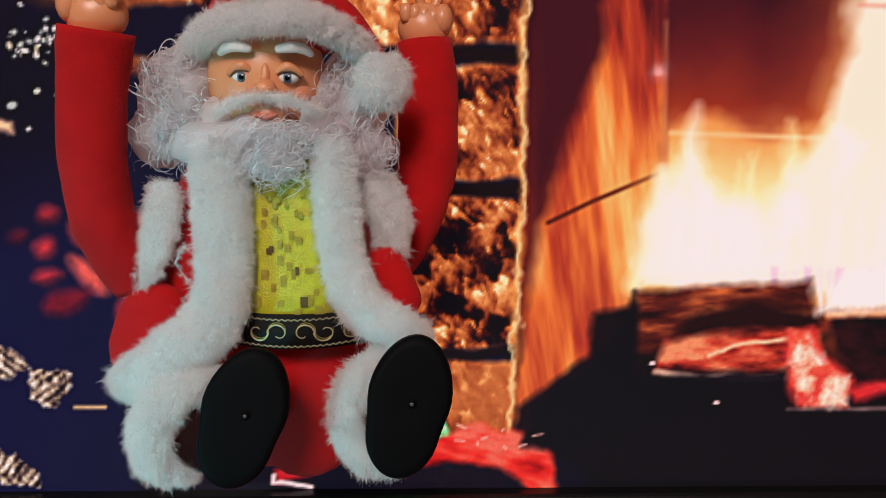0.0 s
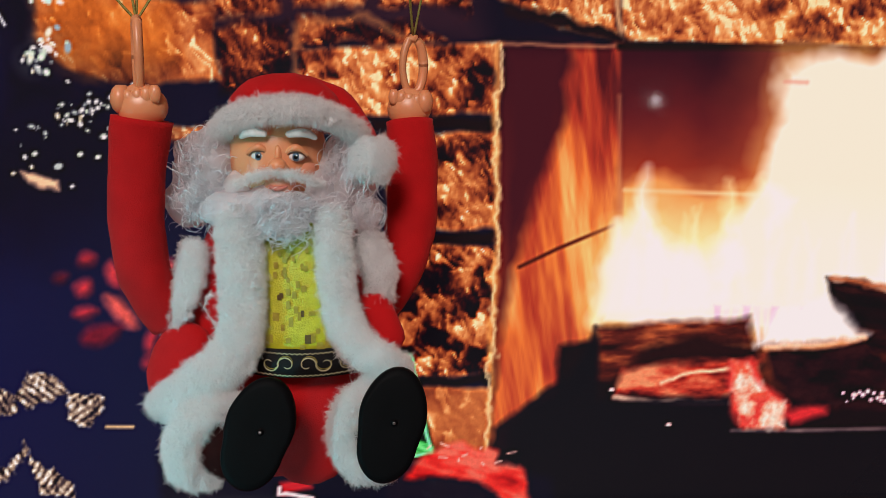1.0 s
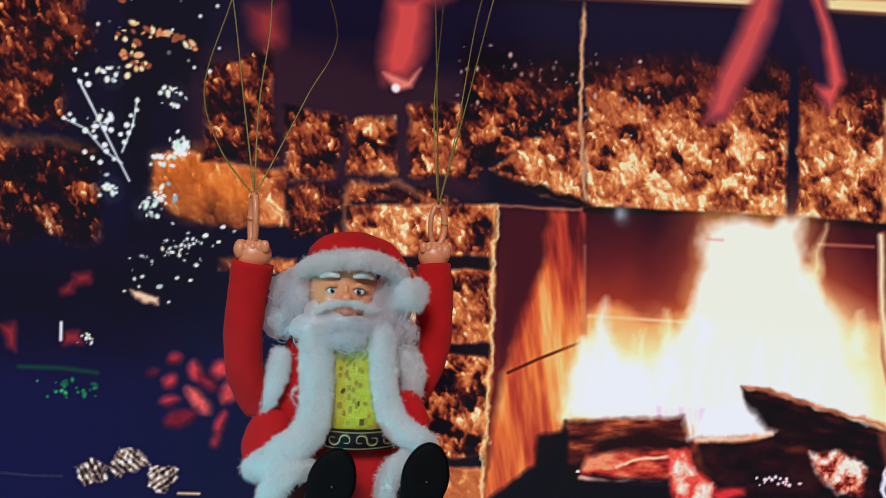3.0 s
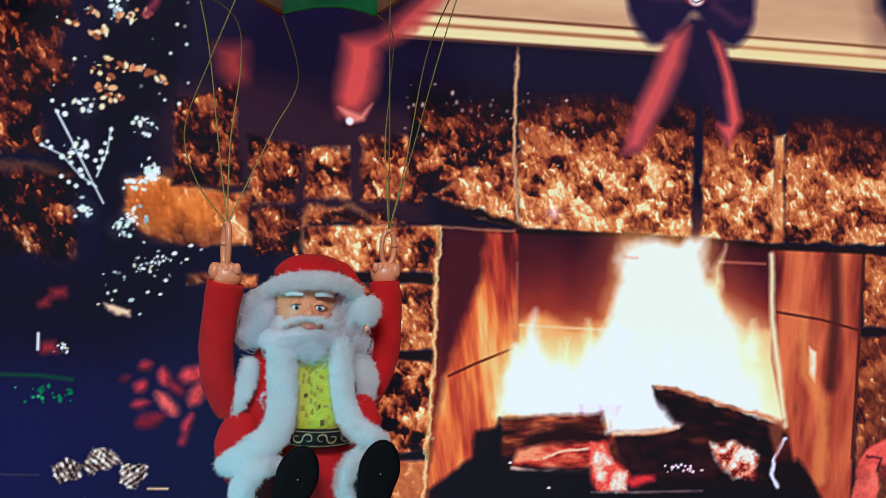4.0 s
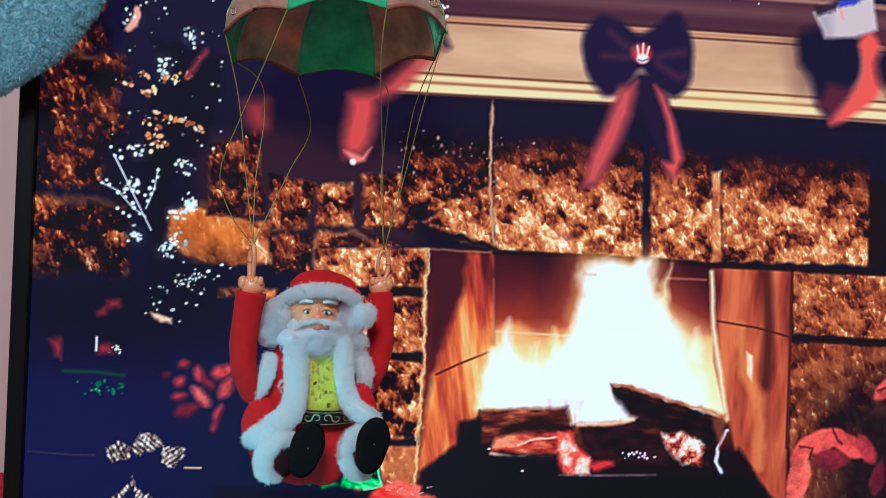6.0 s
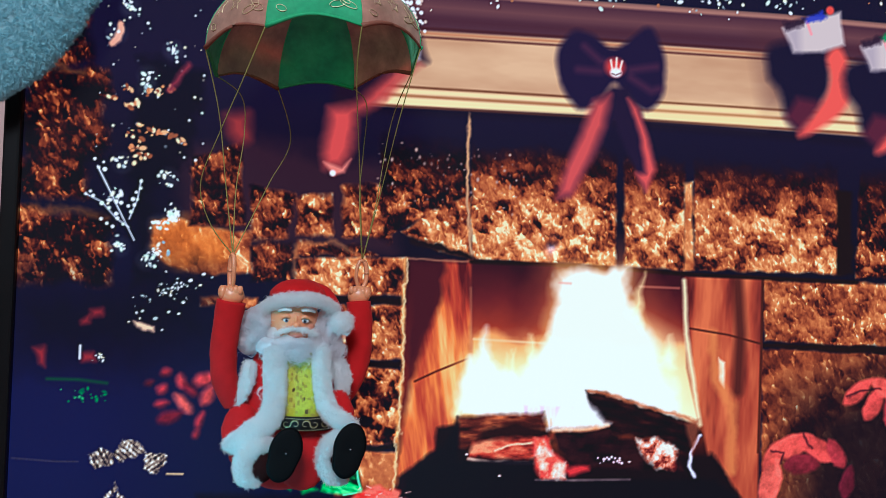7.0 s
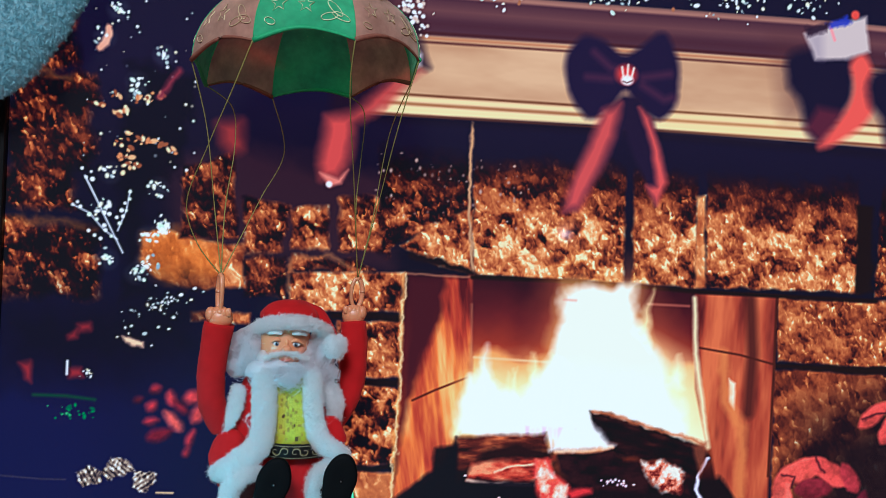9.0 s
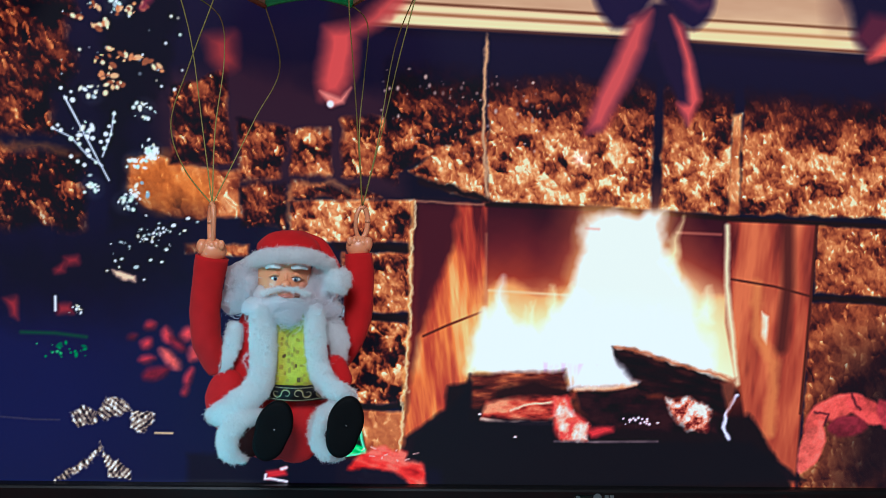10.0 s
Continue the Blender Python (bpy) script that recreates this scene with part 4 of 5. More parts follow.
class Solid:
    def __init__(self):
        self.v, self.f, self.m, self.o = [], [], [], []

    def grid(self, rings, mat, caps=True):
        base, n = len(self.v), len(rings[0])
        mid = [sum((Vector(p) for p in r), Vector()) / n for r in rings]
        for r in rings:
            self.v += [tuple(p) for p in r]
        for i in range(len(rings) - 1):
            for k in range(n):
                a, b = base + i * n + k, base + i * n + (k + 1) % n
                self.f.append((a, b, b + n, a + n))
                self.m.append(mat)
                self.o.append(mid[i])
        if caps:
            self.f += [tuple(base + k for k in range(n))[::-1], tuple(base + (len(rings) - 1) * n + k for k in range(n))]
            self.m += [mat, mat]
            self.o += [mid[0], mid[-1]]

    def tube(self, knots, radii, mat, deep=1.0, seg=16, steps=6, ends=True, lump=0.0):
        """A tube along a smooth line; deep squeezes it front to back."""
        pts = [Vector(k) for k in knots]
        if mat == 1 and len(radii) > 3:
            radii = [max(0.0004, r - 0.0013) for r in radii]
        line_, rad = [], []
        for i in range(len(pts) - 1):
            p = [pts[min(max(i + k, 0), len(pts) - 1)] for k in (-1, 0, 1, 2)]
            for s in range(steps + (i == len(pts) - 2)):
                t = s / steps
                line_.append(0.5 * (2 * p[1] + (p[2] - p[0]) * t + (2 * p[0] - 5 * p[1] + 4 * p[2] - p[3]) * t * t + (3 * p[1] - p[0] - 3 * p[2] + p[3]) * t ** 3))
                rad.append(radii[i] * (1 - t) + radii[i + 1] * t)
        rings = []
        for i, c in enumerate(line_):
            d = (line_[min(i + 1, len(line_) - 1)] - line_[max(i - 1, 0)]).normalized()
            side = d.cross(Vector((0, 1, 0)))
            side = side.normalized() if side.length > 1e-4 else Vector((1, 0, 0))
            up = side.cross(d).normalized()
            ring = []
            for k in range(seg):
                a = 2 * math.pi * k / seg
                r = rad[i] * (1 + lump * noise.noise(Vector((c.x * 160 + math.cos(a), c.z * 160 + math.sin(a), c.y * 160))))
                ring.append(c + side * math.cos(a) * r + up * math.sin(a) * r * deep)
            rings.append(ring)
        if ends:
            for end, at in ((0, line_[0]), (-1, line_[-1])):
                d = (line_[0] - line_[1]).normalized() if end == 0 else (line_[-1] - line_[-2]).normalized()
                r = rad[end]
                caps = [[at + (p - at) * math.cos(q) + d * r * math.sin(q) * 0.8 for p in rings[end]] for q in (0.5, 1.0, 1.4)]
                rings = caps[::-1] + rings if end == 0 else rings + caps
        self.grid(rings, mat)

    def ball(self, c, r, mat, seg=24, turn=None, lump=0.0):
        c, rings = Vector(c), []
        for i in range(1, seg // 2):
            q = math.pi * i / (seg // 2)
            ring = []
            for k in range(seg):
                a = 2 * math.pi * k / seg
                p = Vector((math.sin(q) * math.cos(a) * r[0], math.sin(q) * math.sin(a) * r[1], -math.cos(q) * r[2]))
                if lump:
                    p *= 1 + lump * noise.noise((c + p) * 170)
                ring.append(c + (turn @ p if turn else p))
            rings.append(ring)
        self.grid(rings, mat)

    def tufts(self, mat, per, length, width, hairs=9, seed=5, droop=0.35):
        """Shaggy pile: small locks of tapering hairs that lean together over all faces of one material."""
        rnd = random.Random(seed)
        for f, m, o in list(zip(self.f, self.m, self.o)):
            if m != mat or len(f) != 4:
                continue
            a, b, c, d = (Vector(self.v[i]) for i in f)
            n = (c - a).cross(d - b)
            size = n.length / 2
            if size < 1e-10:
                continue
            n.normalize()
            if n.dot((a + c) / 2 - o) < 0:
                n = -n
            want = size * per
            for _ in range(int(want) + (rnd.random() < want % 1)):
                s, t = rnd.random(), rnd.random()
                p = (a * (1 - s) + b * s) * (1 - t) + (d * (1 - s) + c * s) * t
                flow = noise.noise_vector(p * 220) * 0.6 + noise.noise_vector(p * 900) * 0.3
                lean = (n + flow + Vector((0, 0, -droop)) + Vector((rnd.gauss(0, 0.22), rnd.gauss(0, 0.22), rnd.gauss(0, 0.22)))).normalized()
                tall = length * (0.75 + 0.7 * noise.noise(p * 420)) * rnd.uniform(0.65, 1.3)
                tip = p + lean * tall
                for _h in range(hairs):
                    q = p + Vector((rnd.gauss(0, 1), rnd.gauss(0, 1), rnd.gauss(0, 1))) * 0.0005
                    e = tip + Vector((rnd.gauss(0, 1), rnd.gauss(0, 1), rnd.gauss(0, 1))) * 0.0005
                    side = (e - q).cross(Vector((rnd.gauss(0, 1), rnd.gauss(0, 1), rnd.gauss(0, 1)))).normalized() * width
                    mid = q.lerp(e, 0.55) + n * length * 0.12
                    i = len(self.v)
                    self.v += [tuple(q - side), tuple(q + side), tuple(mid + side * 0.8), tuple(e), tuple(mid - side * 0.8)]
                    self.f.append((i, i + 1, i + 2, i + 3, i + 4))
                    self.m.append(mat)
                    self.o.append(p)

    def strand(self, pts, r, mat, seg=4):
        rings = []
        for i, c in enumerate(pts):
            d = (pts[min(i + 1, len(pts) - 1)] - pts[max(i - 1, 0)]).normalized()
            s = d.orthogonal().normalized()
            u = d.cross(s)
            rr = r * (1 - 0.6 * i / len(pts))
            rings.append([c + (s * math.cos(2 * math.pi * k / seg) + u * math.sin(2 * math.pi * k / seg)) * rr for k in range(seg)])
        self.grid(rings, mat)

    def make(self, name, slots, parent=None):
        me = bpy.data.meshes.new(name)
        me.from_pydata(self.v, [], self.f)
        for m in slots:
            me.materials.append(m)
        me.polygons.foreach_set("material_index", self.m)
        me.polygons.foreach_set("use_smooth", [True] * len(self.f))
        me.update()
        bm = bmesh.new()
        bm.from_mesh(me)
        bmesh.ops.recalc_face_normals(bm, faces=bm.faces[:])
        bm.to_mesh(me)
        bm.free()
        ob = new(name, me)
        if parent:
            ob.parent = parent
        return ob


d = Solid()
rnd = random.Random(3)
# jacket and trousers
d.tube([(-0.0783, -0.0680, 1.0406), (-0.0792, -0.0680, 1.0255), (-0.0808, -0.0680, 1.0061), (-0.0827, -0.0680, 0.9903), (-0.0845, -0.0680, 0.9782)], [0.022, 0.029, 0.033, 0.035, 0.036], RED, 0.46, 28, lump=0.05)
d.tube([(-0.0729, -0.0700, 0.9890), (-0.0712, -0.0780, 0.9741), (-0.0699, -0.0820, 0.9639)], [0.019, 0.017, 0.013], RED, 0.6, 24, lump=0.06)
d.tube([(-0.1089, -0.0820, 1.0004), (-0.1108, -0.0840, 0.9916), (-0.1102, -0.0860, 0.9848)], [0.009, 0.0105, 0.009], RED, 0.6, 18, lump=0.08)
d.tube([(-0.0496, -0.0800, 1.0132), (-0.0449, -0.0830, 1.0028)], [0.006, 0.006], RED, 0.7, 16)
# shirt front with printed squares and a woven belt
d.tube([(-0.0741, -0.0805, 1.0342), (-0.0734, -0.0830, 1.0240), (-0.0728, -0.0845, 1.0130), (-0.0729, -0.0855, 1.0055)], [0.012, 0.0125, 0.0135, 0.0145], VEST, 0.38, 28)


def front(px, pz, half, at, deep):
    """Depth of the shirt's rounded front at a side offset."""
    return at - half * deep * math.sqrt(max(0, 1 - min(0.98, abs(px) / half) ** 2))


shirt_x, shirt_top, shirt_low = (-0.0725, -0.0860, 1.0218)[0], (-0.0722, -0.0860, 1.0378)[2], (-0.0728, -0.0860, 1.0008)[2]
for k in range(64):
    x = rnd.uniform(-0.0105, 0.0105)
    f = rnd.random()
    z = shirt_top + (shirt_low - shirt_top) * f
    w, h = rnd.uniform(0.0003, 0.0006) + 0.0007 * f * rnd.random(), rnd.uniform(0.0005, 0.0009) + 0.0012 * f * rnd.random()
    at = -0.0818 - 0.0044 * f
    half = 0.012 + 0.0025 * f
    y = front(x, z, half, at, 0.38) - 0.0002
    i = len(d.v)
    y2 = [front(x + s * w, z, half, at, 0.38) - 0.00025 for s in (-1, 1)]
    d.v += [(shirt_x + x - w, y2[0], z - h), (shirt_x + x + w, y2[1], z - h), (shirt_x + x + w, y2[1], z + h), (shirt_x + x - w, y2[0], z + h)]
    d.f.append((i, i + 1, i + 2, i + 3))
    d.o.append(Vector(d.v[i]))
    d.m.append(BROWN if rnd.random() < 0.32 * f else GOLD)
belt_rows = []
for k in range(25):
    f = k / 24 * 2 - 1
    x, y = -0.0722 + 0.0185 * f, -0.0922 + 0.0075 * f * f
    low, high = 0.9930 - 0.0006 * f * f, 1.0018 - 0.0004 * f * f
    belt_rows.append([Vector((x * 1.0, y - 0.0006, low)), Vector((x, y - 0.0009, (low + high) / 2)), Vector((x, y - 0.0005, high)), Vector((x, y + 0.0012, high)), Vector((x, y + 0.0012, low))])
d.grid(belt_rows, BELT)
for cx, flip in ((-0.0783, 1), (-0.0665, -1), (-0.0900, -1), (-0.0548, 1)):
    for s_ in (1, -1):
        pts, inner = [], []
        for k in range(34):
            t = k / 33
            a = math.pi - t * 5.4
            r = 0.0027 * (1 - 0.66 * t)
            x, z = cx + s_ * (0.0027 + r * math.cos(a) * 1.05), 0.9973 + flip * s_ * r * math.sin(a)
            f = (x + 0.0722) / 0.0185
            pts.append(Vector((x, -0.0922 + 0.0075 * f * f - 0.0012, z)))
        d.strand(pts, 0.0003, PALE)
        d.strand([p + Vector((0.0002, 0, 0.0006)) for p in pts[:22]], 0.00016, GOLD)
for k in range(46):
    f = (k + 0.5) / 46 * 2 - 1
    for s_, zz in ((1, 1.0008), (-1, 0.9938)):
        c = Vector((-0.0722 + 0.0180 * f, -0.0922 + 0.0075 * f * f - 0.0011, zz))
        d.strand([c - Vector((0.0004, 0, 0.0003 * (k % 2 * 2 - 1))), c + Vector((0.0004, 0, 0.0003 * (k % 2 * 2 - 1)))], 0.00016, PALE)
# sleeves
d.tube([(-0.1183, -0.0850, 1.0715), (-0.1206, -0.0850, 1.0550), (-0.1218, -0.0840, 1.0380), (-0.1204, -0.0820, 1.0215), (-0.1152, -0.0790, 1.0056)], [0.0092, 0.0083, 0.0084, 0.0081, 0.0055], RED, 0.9, 22, ends=False, lump=0.06)
d.tube([(-0.0384, -0.0470, 1.0712), (-0.0372, -0.0500, 1.0545), (-0.0377, -0.0540, 1.0351), (-0.0418, -0.0600, 1.0203), (-0.0480, -0.0660, 1.0087)], [0.0083, 0.0088, 0.0088, 0.0084, 0.006], RED, 0.9, 22, ends=False, lump=0.06)
# hands with a hanging loop each
for c, s in (((-0.1183, -0.0850, 1.0762), 1), ((-0.0386, -0.0470, 1.0766), -1)):
    c = Vector(c)
    d.ball(c + Vector((0, 0, -0.001)), (0.0076, 0.0060, 0.0068), SKIN, lump=0.08)
    d.ball(c + Vector((-0.0052 * s, -0.002, 0.001)), (0.0032, 0.004, 0.0046), SKIN, 14)
    for k in range(4):
        d.ball(c + Vector((0.0052 * s - 0.0026 * k * s, -0.0040, 0.0026 - 0.0005 * k)), (0.0019, 0.0014, 0.0030), SKIN, 12)


def loop(c, rx, ry, rz, r):
    n = 32
    pts = [Vector(c) + Vector((rx * math.cos(2 * math.pi * k / n), ry * math.cos(2 * math.pi * k / n), rz * math.sin(2 * math.pi * k / n))) for k in range(n + 2)]
    d.strand(pts, r, SKIN, 8)
    d.strand(pts[::-1], r, SKIN, 8)


LOOP_L, LOOP_R = Vector((-0.1190, -0.0840, 1.0892)), Vector((-0.0373, -0.0450, 1.0898))
loop(LOOP_L, -0.0016, 0.0045, 0.0112, 0.0019)
loop(LOOP_R, 0.0036, 0.002, 0.0096, 0.0017)
# head
d.ball((-0.0802, -0.0710, 1.0602), (0.0155, 0.0142, 0.019), SKIN, 32)
for px in (437, 545):
    c = Vector((-0.0796, -0.0775, 1.0567))
    d.ball(c + Vector(((px - 491) / 7400, 0, 0)), (0.0052, 0.0052, 0.0045), CHEEK, 16)
d.ball((-0.0781, -0.0862, 1.0580), (0.0028, 0.0032, 0.0024), SKIN, 18)
for sx in (-1, 1):
    d.ball((-0.0781 + 0.0019 * sx, -0.0855, 1.0573), (0.0014, 0.0018, 0.0013), SKIN, 12)
d.ball((-0.0783, -0.0838, 1.0606), (0.0015, 0.0022, 0.0040), SKIN, 14)
d.ball((-0.0783, -0.0822, 1.0690), (0.0105, 0.0030, 0.0030), SKIN, 18)
for c in ((-0.0841, -0.0832, 1.0607), (-0.0728, -0.0832, 1.0606)):
    c = Vector(c)
    d.ball(c, (0.0026, 0.0020, 0.0015), EYE, 18)
    d.ball(c + Vector((0, -0.0011, 0)), (0.00135, 0.0011, 0.00135), IRIS, 16)
    d.ball(c + Vector((0, -0.0020, 0)), (0.0007, 0.0004, 0.0007), SHOE, 12)
    # small white bead stands in for the highlight on the pupil
    d.ball(c + Vector((0.0004, -0.0023, 0.0005)), (0.00028, 0.0003, 0.00028), EYE, 8)
    d.tube([c + Vector((-0.0031, -0.0004, -0.0001)), c + Vector((-0.0014, -0.0017, 0.0015)), c + Vector((0.0014, -0.0017, 0.0015)), c + Vector((0.0031, -0.0004, -0.0001))], [0.00015, 0.00028, 0.00028, 0.00015], LID, 1, 8)
    d.tube([c + Vector((-0.0034, -0.0002, 0.0008)), c + Vector((0, -0.0016, 0.0028)), c + Vector((0.0034, -0.0002, 0.0008))], [0.0007, 0.0012, 0.0007], SKIN, 1, 10)
# moulded brows and moustache
d.tube([(-0.0894, -0.0832, 1.0664), (-0.0874, -0.0853, 1.0676), (-0.0848, -0.0866, 1.0680), (-0.0818, -0.0866, 1.0675)], [0.0008, 0.0013, 0.0014, 0.0010], WHITE, 0.8, 12)
d.tube([(-0.0747, -0.0866, 1.0675), (-0.0716, -0.0866, 1.0680), (-0.0690, -0.0853, 1.0677), (-0.0670, -0.0832, 1.0664)], [0.0010, 0.0014, 0.0013, 0.0008], WHITE, 0.8, 12)
d.ball((-0.0780, -0.0838, 1.0515), (0.0050, 0.0030, 0.0034), CHEEK, 18)
d.tube([(-0.0806, -0.0869, 1.0518), (-0.0781, -0.0875, 1.0511), (-0.0754, -0.0869, 1.0518)], [0.0004, 0.0008, 0.0004], LIP, 0.8, 10)
for k in range(2):
    dz = -0.0009 * k
    d.tube([(-0.0779 - 0.0004 * k, -0.0887 + 0.0003 * k, 1.0563 + dz * 0.2), (-0.0826 - 0.0002 * k, -0.0894 + 0.0003 * k, 1.0562 + dz), (-0.0874, -0.0868, 1.0541 + dz * 0.9), (-0.0918 + 0.0006 * k, -0.0836, 1.0520 + dz * 0.5)], [0.0016, 0.0018, 0.0017, 0.0014], FUR, 0.8, 10)
    d.tube([(-0.0779 + 0.0004 * k, -0.0887 + 0.0003 * k, 1.0563 + dz * 0.2), (-0.0732 + 0.0002 * k, -0.0894 + 0.0003 * k, 1.0562 + dz), (-0.0688, -0.0868, 1.0544 + dz * 0.9), (-0.0650 - 0.0006 * k, -0.0836, 1.0525 + dz * 0.5)], [0.0016, 0.0018, 0.0017, 0.0014], FUR, 0.8, 10)
# hat with plush band and bobble
d.ball((-0.0781, -0.0680, 1.0750), (0.0182, 0.0150, 0.0112), RED, 28, lump=0.05)
d.tube([(-0.0757, -0.0660, 1.0794), (-0.0636, -0.0640, 1.0752), (-0.0554, -0.0660, 1.0666), (-0.0515, -0.0700, 1.0610)], [0.007, 0.0075, 0.0058, 0.004], RED, 0.8, 18, lump=0.08)
d.tube([(-0.0997, -0.0720, 1.0662), (-0.0924, -0.0820, 1.0715), (-0.0836, -0.0880, 1.0743), (-0.0741, -0.0900, 1.0751), (-0.0660, -0.0880, 1.0743), (-0.0590, -0.0820, 1.0711), (-0.0536, -0.0720, 1.0660)], [0.0042, 0.0045, 0.0046, 0.0046, 0.0046, 0.0044, 0.004], FUR, 0.8, 14, lump=0.1)
d.ball((-0.0496, -0.0800, 1.0599), (0.0062, 0.0062, 0.0068), FUR, 18, lump=0.1)
# plush edges of the jacket, armholes and trouser cuffs
d.tube([(-0.0907, -0.0860, 1.0420), (-0.0897, -0.0890, 1.0276), (-0.0886, -0.0920, 1.0124), (-0.0912, -0.0960, 1.0015), (-0.0998, -0.0980, 0.9935), (-0.1108, -0.0960, 0.9863), (-0.1153, -0.0900, 0.9822)],
       [0.0068, 0.0076, 0.0074, 0.0078, 0.0078, 0.0066, 0.005], FUR, 0.62, 18, lump=0.12)
d.tube([(-0.0618, -0.0860, 1.0423), (-0.0608, -0.0890, 1.0279), (-0.0586, -0.0930, 1.0146), (-0.0535, -0.0980, 1.0054), (-0.0452, -0.1020, 1.0017), (-0.0393, -0.1000, 0.9986)],
       [0.0058, 0.0062, 0.0062, 0.0066, 0.0056, 0.0042], FUR, 0.62, 18, lump=0.12)
d.tube([(-0.1061, -0.0800, 1.0312), (-0.1069, -0.0820, 1.0225), (-0.1103, -0.0830, 1.0118), (-0.1154, -0.0820, 1.0048)], [0.0050, 0.0056, 0.0044, 0.0024], FUR, 0.42, 16, lump=0.12)
d.tube([(-0.0511, -0.0780, 1.0331), (-0.0474, -0.0800, 1.0243), (-0.0474, -0.0800, 1.0132)], [0.005, 0.0052, 0.003], FUR, 0.42, 16, lump=0.12)
d.tube([(-0.0898, -0.0980, 0.9864), (-0.0982, -0.1020, 0.9858), (-0.1045, -0.1040, 0.9788), (-0.1042, -0.1040, 0.9687), (-0.0971, -0.1020, 0.9641)], [0.0048, 0.0062, 0.0062, 0.0060, 0.004], FUR, 0.8, 16, lump=0.12)
d.tube([(-0.0487, -0.1000, 0.9936), (-0.0557, -0.1040, 0.9876), (-0.0573, -0.1040, 0.9773), (-0.0527, -0.1040, 0.9686), (-0.0434, -0.1020, 0.9658)], [0.004, 0.0052, 0.0050, 0.0050, 0.003], FUR, 0.8, 16, lump=0.12)
# near-black balls fill the cuffs: the shade inside them, put in as colour
d.ball((-0.0962, -0.0980, 0.9729), (0.010, 0.008, 0.011), CUFFSHADE, 18)
d.ball((-0.0496, -0.0980, 0.9766), (0.009, 0.008, 0.011), CUFFSHADE, 18)
# shoes, soles to the front
for c, rx, rz, lean in (((-0.0804, -0.1160, 0.9845), 0.0094, 0.0152, 16), ((-0.0427, -0.1180, 0.9880), 0.0092, 0.0153, 12)):
    c, rings = Vector(c), []
    turn = Euler((radians(-12), radians(lean), 0)).to_matrix()
    for off, k in ((0.012, 0.55), (0.009, 0.9), (0.004, 1.0), (0.0022, 1.0), (0.002, 1.07), (-0.0012, 1.07), (-0.002, 1.03), (-0.0023, 0.9), (-0.002, 0.4)):
        ring = []
        for q in range(40):
            a = 2 * math.pi * q / 40
            waist = 1 - 0.10 * math.exp(-((math.sin(a) + 0.25) / 0.3) ** 2)
            ring.append(c + turn @ Vector((rx * k * math.cos(a) * waist, off, rz * k * math.sin(a))))
        rings.append(ring)
    d.grid(rings, SHOE)
    d.ball(c + turn @ Vector((0.0006, -0.0021, 0.001)), (0.0011, 0.0006, 0.0011), SHOE, 12)
    d.ball(c + turn @ Vector((0.0006, -0.0026, 0.001)), (0.0005, 0.0003, 0.0005), STEEL, 10)
# a loose thread
d.strand([Vector((-0.0978, -0.0940, 1.0199)), Vector((-0.0990, -0.0980, 1.0165)), Vector((-0.0956, -0.1000, 1.0128)), Vector((-0.0931, -0.1010, 1.0122)), Vector((-0.0926, -0.1010, 1.0079))], 0.0002, FUR)
# hair and beard: soft filling and many curls
d.ball((-0.1031, -0.0722, 1.0531), (0.0108, 0.0085, 0.0155), HAIR, 28, lump=0.3)
d.ball((-0.1073, -0.0732, 1.0459), (0.0085, 0.0075, 0.0085), HAIR, 24, lump=0.3)
d.ball((-0.0600, -0.0712, 1.0517), (0.0098, 0.0085, 0.0145), HAIR, 28, lump=0.3)
d.ball((-0.0527, -0.0742, 1.0418), (0.0062, 0.006, 0.0058), HAIR, 16, lump=0.25)
d.ball((-0.0946, -0.0822, 1.0435), (0.0085, 0.006, 0.006), HAIR, 16, lump=0.25)
d.ball((-0.0793, -0.0822, 1.0447), (0.0140, 0.0068, 0.0070), HAIR, 28, lump=0.3)
d.ball((-0.0790, -0.0837, 1.0470), (0.0105, 0.0052, 0.0036), HAIR, 20, lump=0.2)
d.ball((-0.0775, -0.0852, 1.0400), (0.0085, 0.0055, 0.0052), HAIR, 20, lump=0.3)
d.ball((-0.0920, -0.0772, 1.0478), (0.0060, 0.006, 0.0085), HAIR, 20, lump=0.3)
d.ball((-0.0667, -0.0772, 1.0480), (0.0060, 0.006, 0.0085), HAIR, 20, lump=0.3)


def curl(root, way, long, wide, turns, r):
    way = Vector(way).normalized()
    s = way.orthogonal().normalized()
    s = (s * math.cos(turns * 9) + way.cross(s) * math.sin(turns * 9)).normalized()
    u = way.cross(s)
    n = int(14 + turns * 12)
    ph = rnd.uniform(0, 6.28)
    pts = []
    for k in range(n):
        t = k / (n - 1)
        a = ph + turns * 2 * math.pi * t
        w = wide * min(1, t * 4 + 0.15)
        pts.append(Vector(root) + way * long * t + (s * math.cos(a) + u * math.sin(a)) * w + Vector((0, 0, -0.0025 * t * t)))
    d.strand(pts, r, HAIR)


